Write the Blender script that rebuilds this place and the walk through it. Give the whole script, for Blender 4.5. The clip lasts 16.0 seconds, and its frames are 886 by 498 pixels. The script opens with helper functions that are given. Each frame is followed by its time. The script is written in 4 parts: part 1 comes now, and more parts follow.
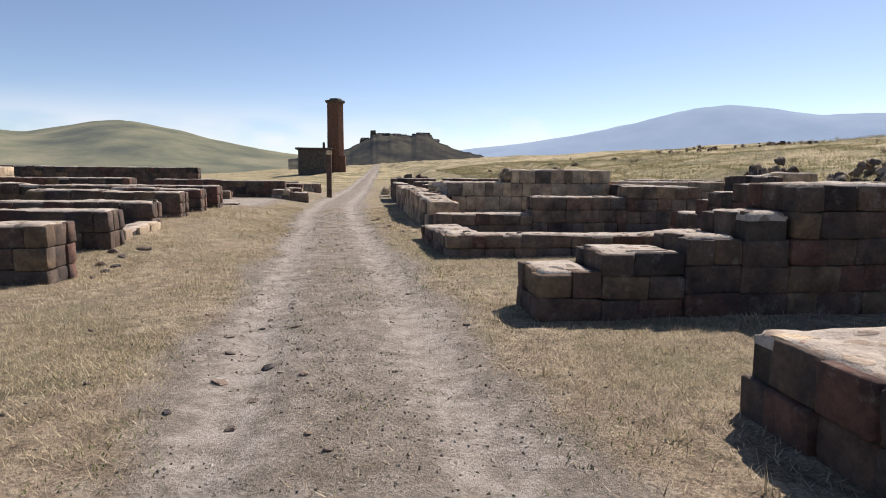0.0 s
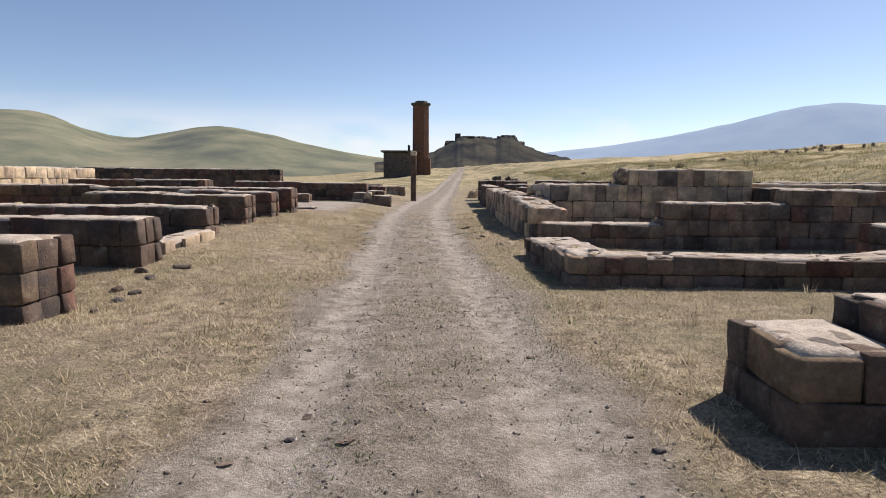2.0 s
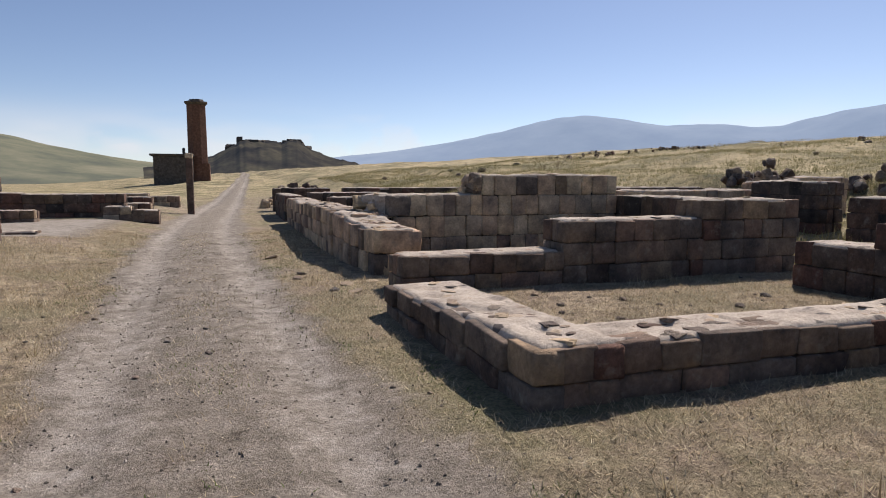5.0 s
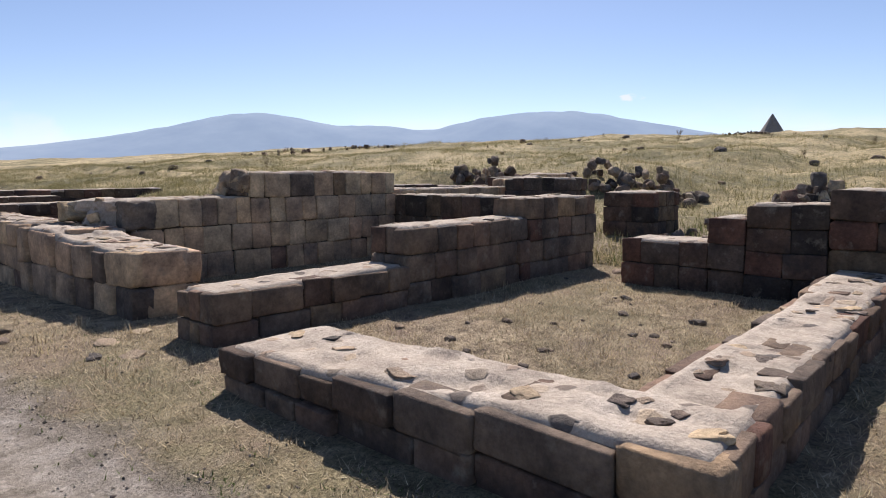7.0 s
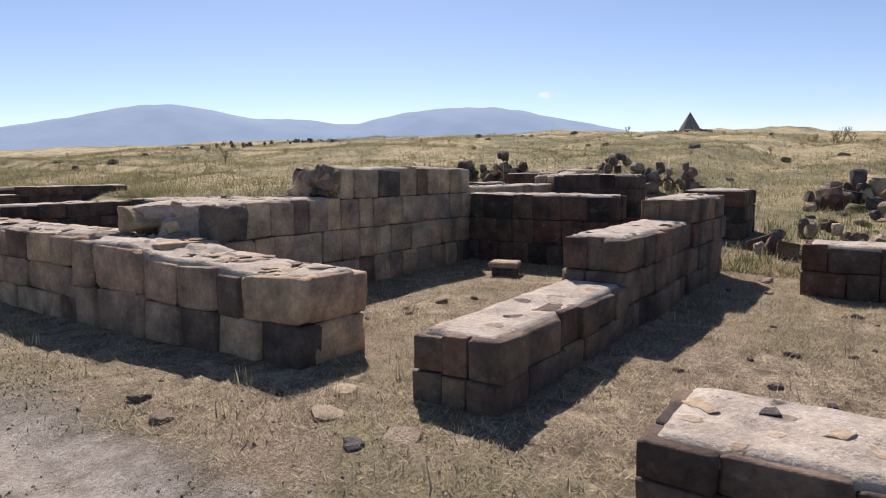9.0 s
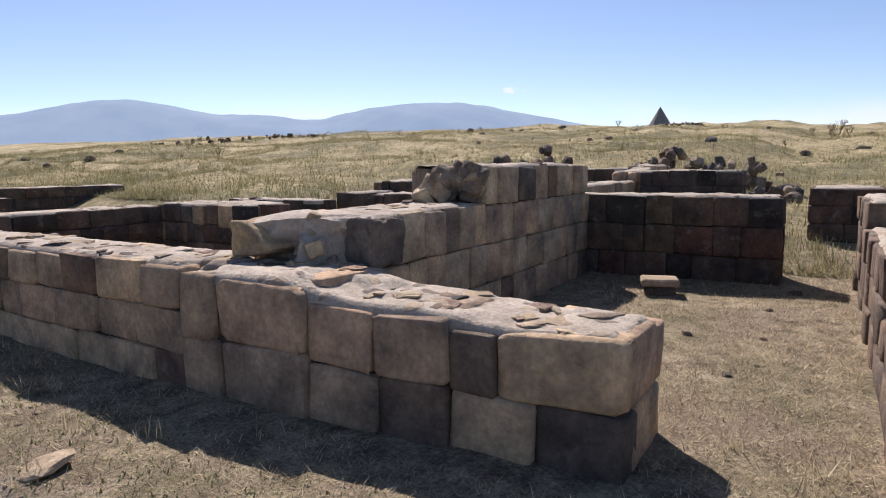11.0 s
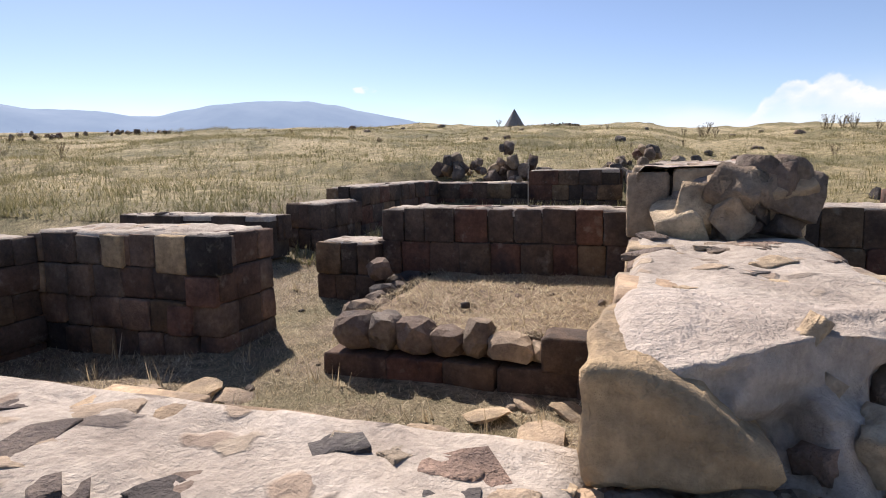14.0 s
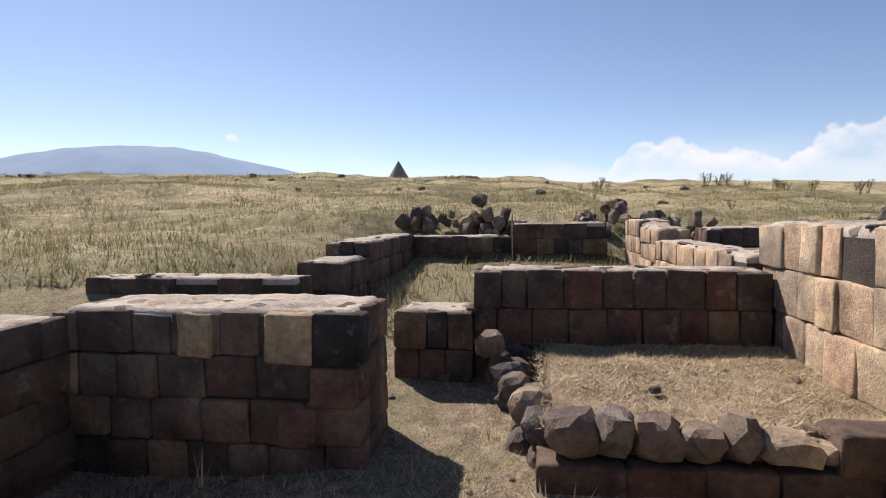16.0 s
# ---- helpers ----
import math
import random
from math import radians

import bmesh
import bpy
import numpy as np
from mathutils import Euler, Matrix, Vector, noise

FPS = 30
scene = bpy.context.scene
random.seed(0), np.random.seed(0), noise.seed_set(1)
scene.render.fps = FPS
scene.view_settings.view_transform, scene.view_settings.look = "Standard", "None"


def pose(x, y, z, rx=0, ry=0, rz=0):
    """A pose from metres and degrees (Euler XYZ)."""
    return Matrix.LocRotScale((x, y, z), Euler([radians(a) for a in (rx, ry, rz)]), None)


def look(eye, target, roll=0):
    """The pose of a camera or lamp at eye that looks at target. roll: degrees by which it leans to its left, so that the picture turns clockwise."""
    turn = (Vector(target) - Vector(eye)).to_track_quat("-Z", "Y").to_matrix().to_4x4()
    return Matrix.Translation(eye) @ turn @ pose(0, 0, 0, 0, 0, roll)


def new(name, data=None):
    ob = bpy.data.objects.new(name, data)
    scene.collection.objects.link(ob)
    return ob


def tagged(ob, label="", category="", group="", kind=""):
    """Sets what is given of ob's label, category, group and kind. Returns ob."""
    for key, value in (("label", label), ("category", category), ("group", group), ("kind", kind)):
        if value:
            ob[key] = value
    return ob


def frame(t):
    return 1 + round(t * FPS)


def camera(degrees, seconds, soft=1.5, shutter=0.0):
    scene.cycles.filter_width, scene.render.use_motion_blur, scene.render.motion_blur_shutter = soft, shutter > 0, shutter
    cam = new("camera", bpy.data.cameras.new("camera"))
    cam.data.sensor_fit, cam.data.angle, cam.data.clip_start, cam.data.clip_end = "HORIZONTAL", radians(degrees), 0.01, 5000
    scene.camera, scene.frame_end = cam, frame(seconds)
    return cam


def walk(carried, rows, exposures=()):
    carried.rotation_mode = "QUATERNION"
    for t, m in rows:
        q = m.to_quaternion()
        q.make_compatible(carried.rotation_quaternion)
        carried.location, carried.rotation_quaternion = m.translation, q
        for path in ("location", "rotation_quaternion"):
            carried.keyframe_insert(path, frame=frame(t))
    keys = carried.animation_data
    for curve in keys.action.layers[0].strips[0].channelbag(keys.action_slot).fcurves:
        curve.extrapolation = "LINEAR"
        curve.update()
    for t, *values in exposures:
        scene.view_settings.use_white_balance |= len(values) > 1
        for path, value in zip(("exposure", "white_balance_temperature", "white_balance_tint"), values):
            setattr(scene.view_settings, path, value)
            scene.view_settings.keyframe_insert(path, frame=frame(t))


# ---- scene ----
cam = camera(71.4, 16.0, soft=1.0)
METRES, EYE, TILT, LEAN, TURN = 22.7, 1.5, 0.0, 0.0, -7.2
ROWS = [
    (0.0, 0.0, 0.0, 0.0, 0.05, -6.95, -0.43),
    (0.5, -0.0079, 0.0293, -0.0006, 4.8, -6.93, -0.6),
    (1.0, -0.0123, 0.0589, -0.0016, 6.62, -6.84, -0.54),
    (1.5, -0.0172, 0.0896, -0.0031, 7.38, -6.79, -0.45),
    (2.0, -0.0207, 0.1187, -0.0026, 7.76, -6.73, -0.41),
    (2.5, -0.025, 0.1496, -0.0024, 7.97, -6.7, -0.38),
    (3.0, -0.0312, 0.1797, -0.0016, 8.08, -6.67, -0.4),
    (3.5, -0.0363, 0.2113, -0.0005, 8.13, -6.58, -0.38),
    (4.0, -0.0427, 0.2427, -0.0004, 3.27, -6.4, -0.44),
    (4.5, -0.0473, 0.2755, 0.0003, -4.96, -6.31, -0.15),
    (5.0, -0.0537, 0.3063, 0.0002, -11.65, -6.22, 0.06),
    (7.5, -0.1005, 0.4536, 0.0009, -45.08, -6.75, 0.51),
    (8.0, -0.1134, 0.4889, 0.0029, -47.06, -6.92, 0.46),
    (8.5, -0.1253, 0.5186, 0.0035, -47.65, -6.93, 0.45),
    (9.0, -0.1346, 0.5528, 0.003, -47.8, -7.04, 0.43),
    (9.5, -0.1448, 0.5838, 0.0039, -47.81, -7.02, 0.39),
    (10.0, -0.1469, 0.6148, 0.0045, -47.86, -7.14, 0.51),
    (12.5, -0.1104, 0.7675, 0.0059, -59.32, -7.65, 0.87),
    (13.0, -0.1006, 0.7962, 0.005, -61.42, -7.65, 0.92),
    (13.5, -0.0861, 0.8267, 0.0057, -62.99, -7.7, 0.99),
    (14.0, -0.0779, 0.8534, 0.0073, -64.52, -7.66, 0.88),
    (14.5, -0.0668, 0.8771, 0.0088, -68.41, -7.7, 0.98),
    (15.0, -0.064, 0.9051, 0.009, -72.2, -7.7, 0.91),
    (15.5, -0.0662, 0.9356, 0.0093, -74.53, -4.53, 0.54),
    (16.0, -0.0711, 0.965, 0.0107, -75.83, -3.16, 0.38),
]
walk(cam, [(t, pose(0, 0, EYE, TILT, LEAN, TURN) @ pose(METRES * x, METRES * y, METRES * z, 90 + pitch, roll, yaw)) for t, x, y, z, yaw, pitch, roll in ROWS],
     [(0.0, 0.5, 6700, 16), (3.5, 0.36, 6750, 16), (5.0, 0.25, 6700, 17), (7.5, 0.50, 6580, 17), (9.0, 0.47, 6600, 18), (10.0, 0.43, 6520, 18), (12.5, 0.66, 6550, 18), (14.5, 0.57, 6650, 18), (16.0, 0.5, 6700, 17)])

# ---- sky and light ----
SUN_AZ, SUN_EL = radians(48), radians(44.5)      # azimuth from +y towards +x
world = bpy.data.worlds.new("sky")
scene.world = world
world.use_nodes = True
wn = world.node_tree
sky = wn.nodes.new("ShaderNodeTexSky")
sky.sky_type, sky.sun_disc = "NISHITA", False
sky.sun_elevation, sky.sun_rotation = SUN_EL, SUN_AZ
sky.altitude, sky.air_density, sky.dust_density, sky.ozone_density = 2000, 0.9, 0.9, 1.4
wn.links.new(sky.outputs[0], wn.nodes["Background"].inputs[0])
wn.nodes["Background"].inputs[1].default_value = 0.093
sun = new("sun", bpy.data.lights.new("sun", "SUN"))
sun.data.energy, sun.data.angle, sun.data.color = 5.0, radians(0.6), (1.0, 0.94, 0.85)
sun_dir = Vector((math.sin(SUN_AZ) * math.cos(SUN_EL), math.cos(SUN_AZ) * math.cos(SUN_EL), math.sin(SUN_EL)))
sun.matrix_world = look(sun_dir * 60, (0, 0, 0))
scene.view_settings.exposure = 0.0


# ---- noise on the ground plane ----
def lattice(ix, iy, seed):
    h = (ix.astype(np.int64) * 374761393 + iy.astype(np.int64) * 668265263 + seed * 974711) & 0x7FFFFFFF
    h = ((h ^ (h >> 13)) * 1274126177) & 0x7FFFFFFF
    return ((h ^ (h >> 16)) & 0xFFFF) / 65535.0


def vnoise(x, y, size, seed=0):
    """Smooth value noise from -1 to 1."""
    x, y = np.asarray(x, float) / size, np.asarray(y, float) / size
    ix, iy = np.floor(x), np.floor(y)
    fx, fy = x - ix, y - iy
    fx, fy = fx * fx * (3 - 2 * fx), fy * fy * (3 - 2 * fy)
    a, b = lattice(ix, iy, seed), lattice(ix + 1, iy, seed)
    c, d = lattice(ix, iy + 1, seed), lattice(ix + 1, iy + 1, seed)
    return 2 * ((a * (1 - fx) + b * fx) * (1 - fy) + (c * (1 - fx) + d * fx) * fy) - 1


def step(x, a, b):
    f = np.clip((np.asarray(x, float) - a) / (b - a), 0, 1)
    return f * f * (3 - 2 * f)


def road_mid(y):
    y = np.asarray(y, float)
    return -0.1 - 0.055 * np.clip(y - 3, 0, 22) + 0.03 * np.clip(y - 32, 0, 200)


def height(x, y):
    x, y = np.asarray(x, float), np.asarray(y, float)
    d = x - road_mid(y)
    z = 0.06 + step(-x, 2.3, 4.6) * (0.03 + 0.21 * step(y, 9.0, 12.5))
    s = np.maximum(x + 0.25 * (y - 20) - 7, 0)
    ridge = np.where(s < 58, 0.082 * s, 0.082 * 58 + 2.0 * np.tanh((s - 58) * 0.041) - 0.012 * np.maximum(s - 58, 0))
    z = z + np.maximum(ridge, -6)
    z = z + 0.55 * step(x, 6.6, 9.0) * step(y, 24.6, 26.5) * (1 - step(x, 12, 20) * 0.6)
    z = z + 0.45 * step(x, 15.4, 16.8) * step(y, 17, 20)
    near = 1 / (1 + (np.hypot(x, y - 12) / 60) ** 2)
    z = z + near * (0.025 * vnoise(x, y, 1.3, 1) + 0.012 * vnoise(x, y, 0.42, 2) + 0.006 * vnoise(x, y, 0.17, 3))
    z = z + step(s, 3, 14) * (0.34 * vnoise(x, y, 7, 4) + 0.24 * vnoise(x, y, 2.3, 5) + 0.09 * vnoise(x, y, 0.8, 6))
    z = z - 0.14 * step(y, 23.0, 24.4) * (1 - step(y, 25, 26)) * step(x, 2.3, 2.8) * (1 - step(x, 5.4, 6.2))
    on = 1 - step(np.abs(d), 1.0, 1.7)
    rut = np.exp(-((np.abs(d) - 0.72) / 0.24) ** 2)
    return z - 0.045 * rut * on - 0.01 * on


def road_mask(x, y):
    d = np.abs(np.asarray(x, float) - road_mid(y))
    w = 1.24 + 0.20 * vnoise(x, y, 1.6, 7) + 0.14 * vnoise(x, y, 0.5, 8)
    on = 1 - step(d, w - 0.25, w + 0.28)
    rut = np.exp(-((d - 0.74) / 0.33) ** 2) + 0.25 * vnoise(x, y, 0.8, 9)
    court = step(-np.asarray(x, float), 3.2, 4.4) * (1 - step(-np.asarray(x, float), 7.5, 9)) * step(y, 22.6, 23.6) * (1 - step(y, 29.5, 30.8))
    return np.clip(np.maximum(on * (0.6 + 0.38 * np.clip(rut, 0, 1)), court), 0, 1)


# ---- materials ----
def nodes_of(name, rough=0.9):
    m = bpy.data.materials.new(name)
    m.use_nodes = True
    nt = m.node_tree
    b = nt.nodes["Principled BSDF"]
    b.inputs["Roughness"].default_value = rough
    b.inputs["Specular IOR Level"].default_value = 0.25
    return m, nt, b


def add(nt, kind, **vals):
    n = nt.nodes.new("ShaderNode" + kind)
    for k, v in vals.items():
        n.inputs[k].default_value = v
    return n


def ramp(nt, fac, stops, mode="LINEAR"):
    r = nt.nodes.new("ShaderNodeValToRGB")
    e = r.color_ramp.elements
    r.color_ramp.interpolation = mode
    while len(e) < len(stops):
        e.new(0.5)
    for el, (p, c) in zip(e, stops):
        el.position, el.color = p, (*c, 1)
    nt.links.new(fac, r.inputs[0])
    return r.outputs[0]


def grey(nt, fac, a, b, lo, hi):
    n = add(nt, "MapRange", **{"From Min": a, "From Max": b, "To Min": lo, "To Max": hi})
    nt.links.new(fac, n.inputs["Value"])
    return n.outputs[0]


def mix(nt, fac, a, b, how="MIX"):
    n = nt.nodes.new("ShaderNodeMix")
    n.data_type, n.blend_type = "RGBA", how
    for sock, v in ((n.inputs[0], fac), (n.inputs[6], a), (n.inputs[7], b)):
        if isinstance(v, (int, float)):
            sock.default_value = v
        elif isinstance(v, tuple):
            sock.default_value = (*v, 1)
        else:
            nt.links.new(v, sock)
    return n.outputs[2]


def noise_tex(nt, coord, scale, detail=4.0, rough=0.6):
    n = add(nt, "TexNoise", Scale=scale, Detail=detail, Roughness=rough)
    nt.links.new(coord, n.inputs["Vector"])
    return n.outputs[0]


def bump(nt, b, h, dist, strength=1.0):
    n = add(nt, "Bump", Strength=strength, Distance=dist)
    nt.links.new(h, n.inputs["Height"])
    nt.links.new(n.outputs[0], b.inputs["Normal"])


def world_pos(nt):
    return nt.nodes.new("ShaderNodeNewGeometry").outputs["Position"]


def stone_material(name, stops, relief=0.012, soot_most=0.7):
    """Hewn volcanic stone: each block takes one of the tones, with grain, stains and lichen."""
    m, nt, b = nodes_of(name, 0.92)
    pos = world_pos(nt)
    rnd = nt.nodes.new("ShaderNodeObjectInfo").outputs["Random"]
    tone = ramp(nt, rnd, stops, "CONSTANT")
    big, fine = noise_tex(nt, pos, 3.1, 5), noise_tex(nt, pos, 24, 6, 0.7)
    c = mix(nt, 1.0, tone, ramp(nt, big, [(0.28, (0.42, 0.42, 0.45)), (0.72, (1.5, 1.42, 1.3))]), "MULTIPLY")
    c = mix(nt, 1.0, c, ramp(nt, fine, [(0.3, (0.70, 0.70, 0.70)), (0.7, (1.22, 1.22, 1.22))]), "MULTIPLY")
    lich = grey(nt, noise_tex(nt, pos, 5.5, 5, 0.65), 0.58, 0.72, 0, 0.35)
    c = mix(nt, lich, c, (0.36, 0.33, 0.27))
    soot = grey(nt, noise_tex(nt, pos, 1.7, 4, 0.6), 0.55, 0.68, 0, soot_most)
    c = mix(nt, soot, c, (0.045, 0.04, 0.04))
    nt.links.new(c, b.inputs["Base Color"])
    h = mix(nt, 0.5, noise_tex(nt, pos, 9, 6, 0.65), noise_tex(nt, pos, 48, 4, 0.7))
    bump(nt, b, h, relief * 1.8, 1.0)
    return m


# Dark brown tuff, lowered further: shade on these walls is put into the tones.
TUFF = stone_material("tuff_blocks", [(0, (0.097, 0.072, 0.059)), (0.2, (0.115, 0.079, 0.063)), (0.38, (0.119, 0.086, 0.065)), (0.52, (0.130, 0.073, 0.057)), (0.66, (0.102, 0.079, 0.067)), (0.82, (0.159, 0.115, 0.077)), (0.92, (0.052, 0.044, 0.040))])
# Ochre-brown tuff, raised further: bounced light on these walls is in the tones.
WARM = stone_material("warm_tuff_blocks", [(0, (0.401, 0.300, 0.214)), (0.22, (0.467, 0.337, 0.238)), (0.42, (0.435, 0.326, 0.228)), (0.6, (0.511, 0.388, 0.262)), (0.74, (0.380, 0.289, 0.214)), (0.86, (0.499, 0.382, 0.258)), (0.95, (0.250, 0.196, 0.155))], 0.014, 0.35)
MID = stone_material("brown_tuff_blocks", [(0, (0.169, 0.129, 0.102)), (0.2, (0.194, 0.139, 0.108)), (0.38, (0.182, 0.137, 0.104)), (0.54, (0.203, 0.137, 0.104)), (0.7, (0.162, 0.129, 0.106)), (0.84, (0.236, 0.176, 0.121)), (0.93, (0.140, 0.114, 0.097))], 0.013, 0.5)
BASALT = stone_material("dark_fieldstone", [(0, (0.153, 0.126, 0.108)), (0.35, (0.207, 0.162, 0.133)), (0.65, (0.113, 0.104, 0.101)), (0.85, (0.243, 0.198, 0.155))], 0.02)
PALE = stone_material("pale_blocks", [(0, (0.432, 0.347, 0.243)), (0.4, (0.378, 0.306, 0.230)), (0.75, (0.477, 0.396, 0.288))], 0.016, 0.3)
RUBBLE = stone_material("bedded_rubble", [(0, (0.306, 0.248, 0.194)), (0.25, (0.180, 0.149, 0.131)), (0.45, (0.324, 0.236, 0.189)), (0.65, (0.086, 0.077, 0.074)), (0.8, (0.378, 0.320, 0.248))], 0.03, 0.3)
OCHRE = stone_material("ochre_corner_stone", [(0, (0.414, 0.320, 0.207)), (1, (0.414, 0.320, 0.207))], 0.02, 0.3)
STAINED = stone_material("stained_corner_stone", [(0, (0.198, 0.171, 0.149)), (1, (0.198, 0.171, 0.149))], 0.02, 0.6)
BLACK = stone_material("black_basalt", [(0, (0.041, 0.038, 0.038)), (1, (0.041, 0.038, 0.038))], 0.015, 0.2)
ROSE = stone_material("rose_tuff", [(0, (0.198, 0.119, 0.093)), (1, (0.198, 0.119, 0.093))], 0.014, 0.4)


def mortar_material(name, a, b_, c_, relief):
    m, nt, b = nodes_of(name, 0.95)
    pos = world_pos(nt)
    c = ramp(nt, noise_tex(nt, pos, 2.4, 6), [(0.3, a), (0.52, b_), (0.75, c_)])
    c = mix(nt, 1.0, c, ramp(nt, noise_tex(nt, pos, 22, 6, 0.7), [(0.3, (0.7, 0.69, 0.68)), (0.72, (1.18, 1.17, 1.15))]), "MULTIPLY")
    nt.links.new(c, b.inputs["Base Color"])
    bump(nt, b, mix(nt, 0.45, noise_tex(nt, pos, 8, 6, 0.7), noise_tex(nt, pos, 40, 4, 0.7)), relief, 0.9)
    return m


def cap_material():
    """Lime mortar with the flat backs of rubble stones showing through here and there."""
    m, nt, b = nodes_of("lime_mortar_cap", 0.95)
    pos = world_pos(nt)
    c = ramp(nt, noise_tex(nt, pos, 2.4, 6), [(0.3, (0.34, 0.29, 0.243)), (0.52, (0.47, 0.41, 0.345)), (0.75, (0.565, 0.505, 0.44))])
    warp = add(nt, "VectorMath")
    warp.operation = "MULTIPLY_ADD"
    wn_ = add(nt, "TexNoise", Scale=6.0, Detail=3.0)
    nt.links.new(pos, wn_.inputs["Vector"])
    nt.links.new(wn_.outputs["Color"], warp.inputs[0])
    warp.inputs[1].default_value = (0.16, 0.16, 0.16)
    nt.links.new(pos, warp.inputs[2])
    vo = add(nt, "TexVoronoi", Scale=5.2)
    nt.links.new(warp.outputs[0], vo.inputs["Vector"])
    sep = nt.nodes.new("ShaderNodeSeparateColor")
    nt.links.new(vo.outputs["Color"], sep.inputs[0])
    some = grey(nt, sep.outputs[0], 0.40, 0.45, 0, 1)
    core = grey(nt, vo.outputs["Distance"], 0.30, 0.38, 1, 0)
    both = nt.nodes.new("ShaderNodeMath")
    both.operation = "MULTIPLY"
    nt.links.new(some, both.inputs[0])
    nt.links.new(core, both.inputs[1])
    back = ramp(nt, sep.outputs[1], [(0, (0.12, 0.10, 0.09)), (0.35, (0.36, 0.27, 0.20)), (0.65, (0.46, 0.375, 0.275)), (0.9, (0.10, 0.088, 0.085))])
    c = mix(nt, grey(nt, both.outputs[0], 0, 1, 0, 0.88), c, back)
    c = mix(nt, 1.0, c, ramp(nt, noise_tex(nt, pos, 26, 6, 0.7), [(0.3, (0.66, 0.65, 0.64)), (0.72, (1.15, 1.14, 1.12))]), "MULTIPLY")
    nt.links.new(c, b.inputs["Base Color"])
    h = mix(nt, 0.5, noise_tex(nt, pos, 8, 6, 0.7), noise_tex(nt, pos, 42, 4, 0.7))
    h = mix(nt, 0.25, h, both.outputs[0])
    bump(nt, b, h, 0.035, 1.0)
    return m


CAP = cap_material()
LUMP = mortar_material("rubble_mortar", (0.16, 0.13, 0.11), (0.26, 0.22, 0.185), (0.38, 0.33, 0.285), 0.035)
TORN = mortar_material("torn_lime_mortar", (0.336, 0.286, 0.241), (0.493, 0.426, 0.364), (0.627, 0.554, 0.482), 0.045)
EARTH = mortar_material("dry_red_earth", (0.17, 0.125, 0.088), (0.30, 0.23, 0.16), (0.44, 0.355, 0.25), 0.05)
# Near black: the shade of open joints is put into this fill's colour.
CORE = mortar_material("shaded_mortar_fill", (0.035, 0.03, 0.026), (0.06, 0.05, 0.042), (0.10, 0.085, 0.07), 0.03)


def ground_material():
    m, nt, b = nodes_of("dry_ground", 0.97)
    pos = world_pos(nt)
    at = nt.nodes.new("ShaderNodeAttribute")
    at.attribute_name = "road"
    fd = nt.nodes.new("ShaderNodeAttribute")
    fd.attribute_name = "field"
    n1, n2, n3 = noise_tex(nt, pos, 0.55, 6), noise_tex(nt, pos, 5, 6, 0.7), noise_tex(nt, pos, 38, 5, 0.75)
    straw = ramp(nt, n2, [(0.30, (0.085, 0.067, 0.048)), (0.46, (0.25, 0.20, 0.14)), (0.64, (0.48, 0.40, 0.28))])
    straw = mix(nt, grey(nt, n1, 0.46, 0.62, 0, 0.6), straw, (0.18, 0.17, 0.09))
    straw = mix(nt, grey(nt, noise_tex(nt, pos, 0.13, 4), 0.48, 0.62, 0, 0.6), straw, (0.21, 0.195, 0.105))
    straw = mix(nt, grey(nt, noise_tex(nt, pos, 0.9, 7, 0.68), 0.50, 0.63, 0, 0.7), straw, (0.28, 0.215, 0.165))
    turf = ramp(nt, noise_tex(nt, pos, 0.16, 9, 0.7), [(0.36, (0.15, 0.14, 0.075)), (0.45, (0.24, 0.215, 0.12)), (0.53, (0.38, 0.325, 0.195)), (0.66, (0.50, 0.425, 0.275))])
    turf = mix(nt, 1.0, turf, ramp(nt, noise_tex(nt, pos, 2.6, 8, 0.75), [(0.36, (0.5, 0.52, 0.5)), (0.62, (1.3, 1.26, 1.2))]), "MULTIPLY")
    straw = mix(nt, fd.outputs["Fac"], straw, turf)
    dirt = ramp(nt, n2, [(0.28, (0.165, 0.143, 0.117)), (0.5, (0.25, 0.219, 0.181)), (0.75, (0.34, 0.301, 0.253))])
    dirt = mix(nt, grey(nt, noise_tex(nt, pos, 1.1, 6, 0.65), 0.55, 0.68, 0, 0.6), dirt, (0.20, 0.175, 0.15))
    fac = nt.nodes.new("ShaderNodeMath")
    fac.operation = "ADD"
    nt.links.new(at.outputs["Fac"], fac.inputs[0])
    nt.links.new(grey(nt, n2, 0.2, 0.8, -0.35, 0.35), fac.inputs[1])
    c = mix(nt, grey(nt, fac.outputs[0], 0.12, 0.62, 0, 1), straw, dirt)
    dust = ramp(nt, n2, [(0.3, (0.30, 0.269, 0.231)), (0.7, (0.41, 0.374, 0.33))])
    c = mix(nt, grey(nt, fac.outputs[0], 0.72, 1.05, 0, 0.9), c, dust)
    speck = ramp(nt, n3, [(0.32, (0.42, 0.41, 0.4)), (0.68, (1.5, 1.48, 1.45))])
    speck = mix(nt, grey(nt, at.outputs["Fac"], 0.2, 0.9, 0.0, 0.45), speck, (0.97, 0.96, 0.95))
    c = mix(nt, 1.0, c, speck, "MULTIPLY")
    c = mix(nt, 1.0, c, (0.9, 0.9, 0.9), "MULTIPLY")
    nt.links.new(c, b.inputs["Base Color"])
    rough_ = mix(nt, 0.5, n3, noise_tex(nt, pos, 6, 8, 0.75))
    bump(nt, b, mix(nt, grey(nt, fac.outputs[0], 0.5, 1.0, 0, 0.35), rough_, (0.5, 0.5, 0.5)), 0.06, 0.9)
    return m


GROUND = ground_material()


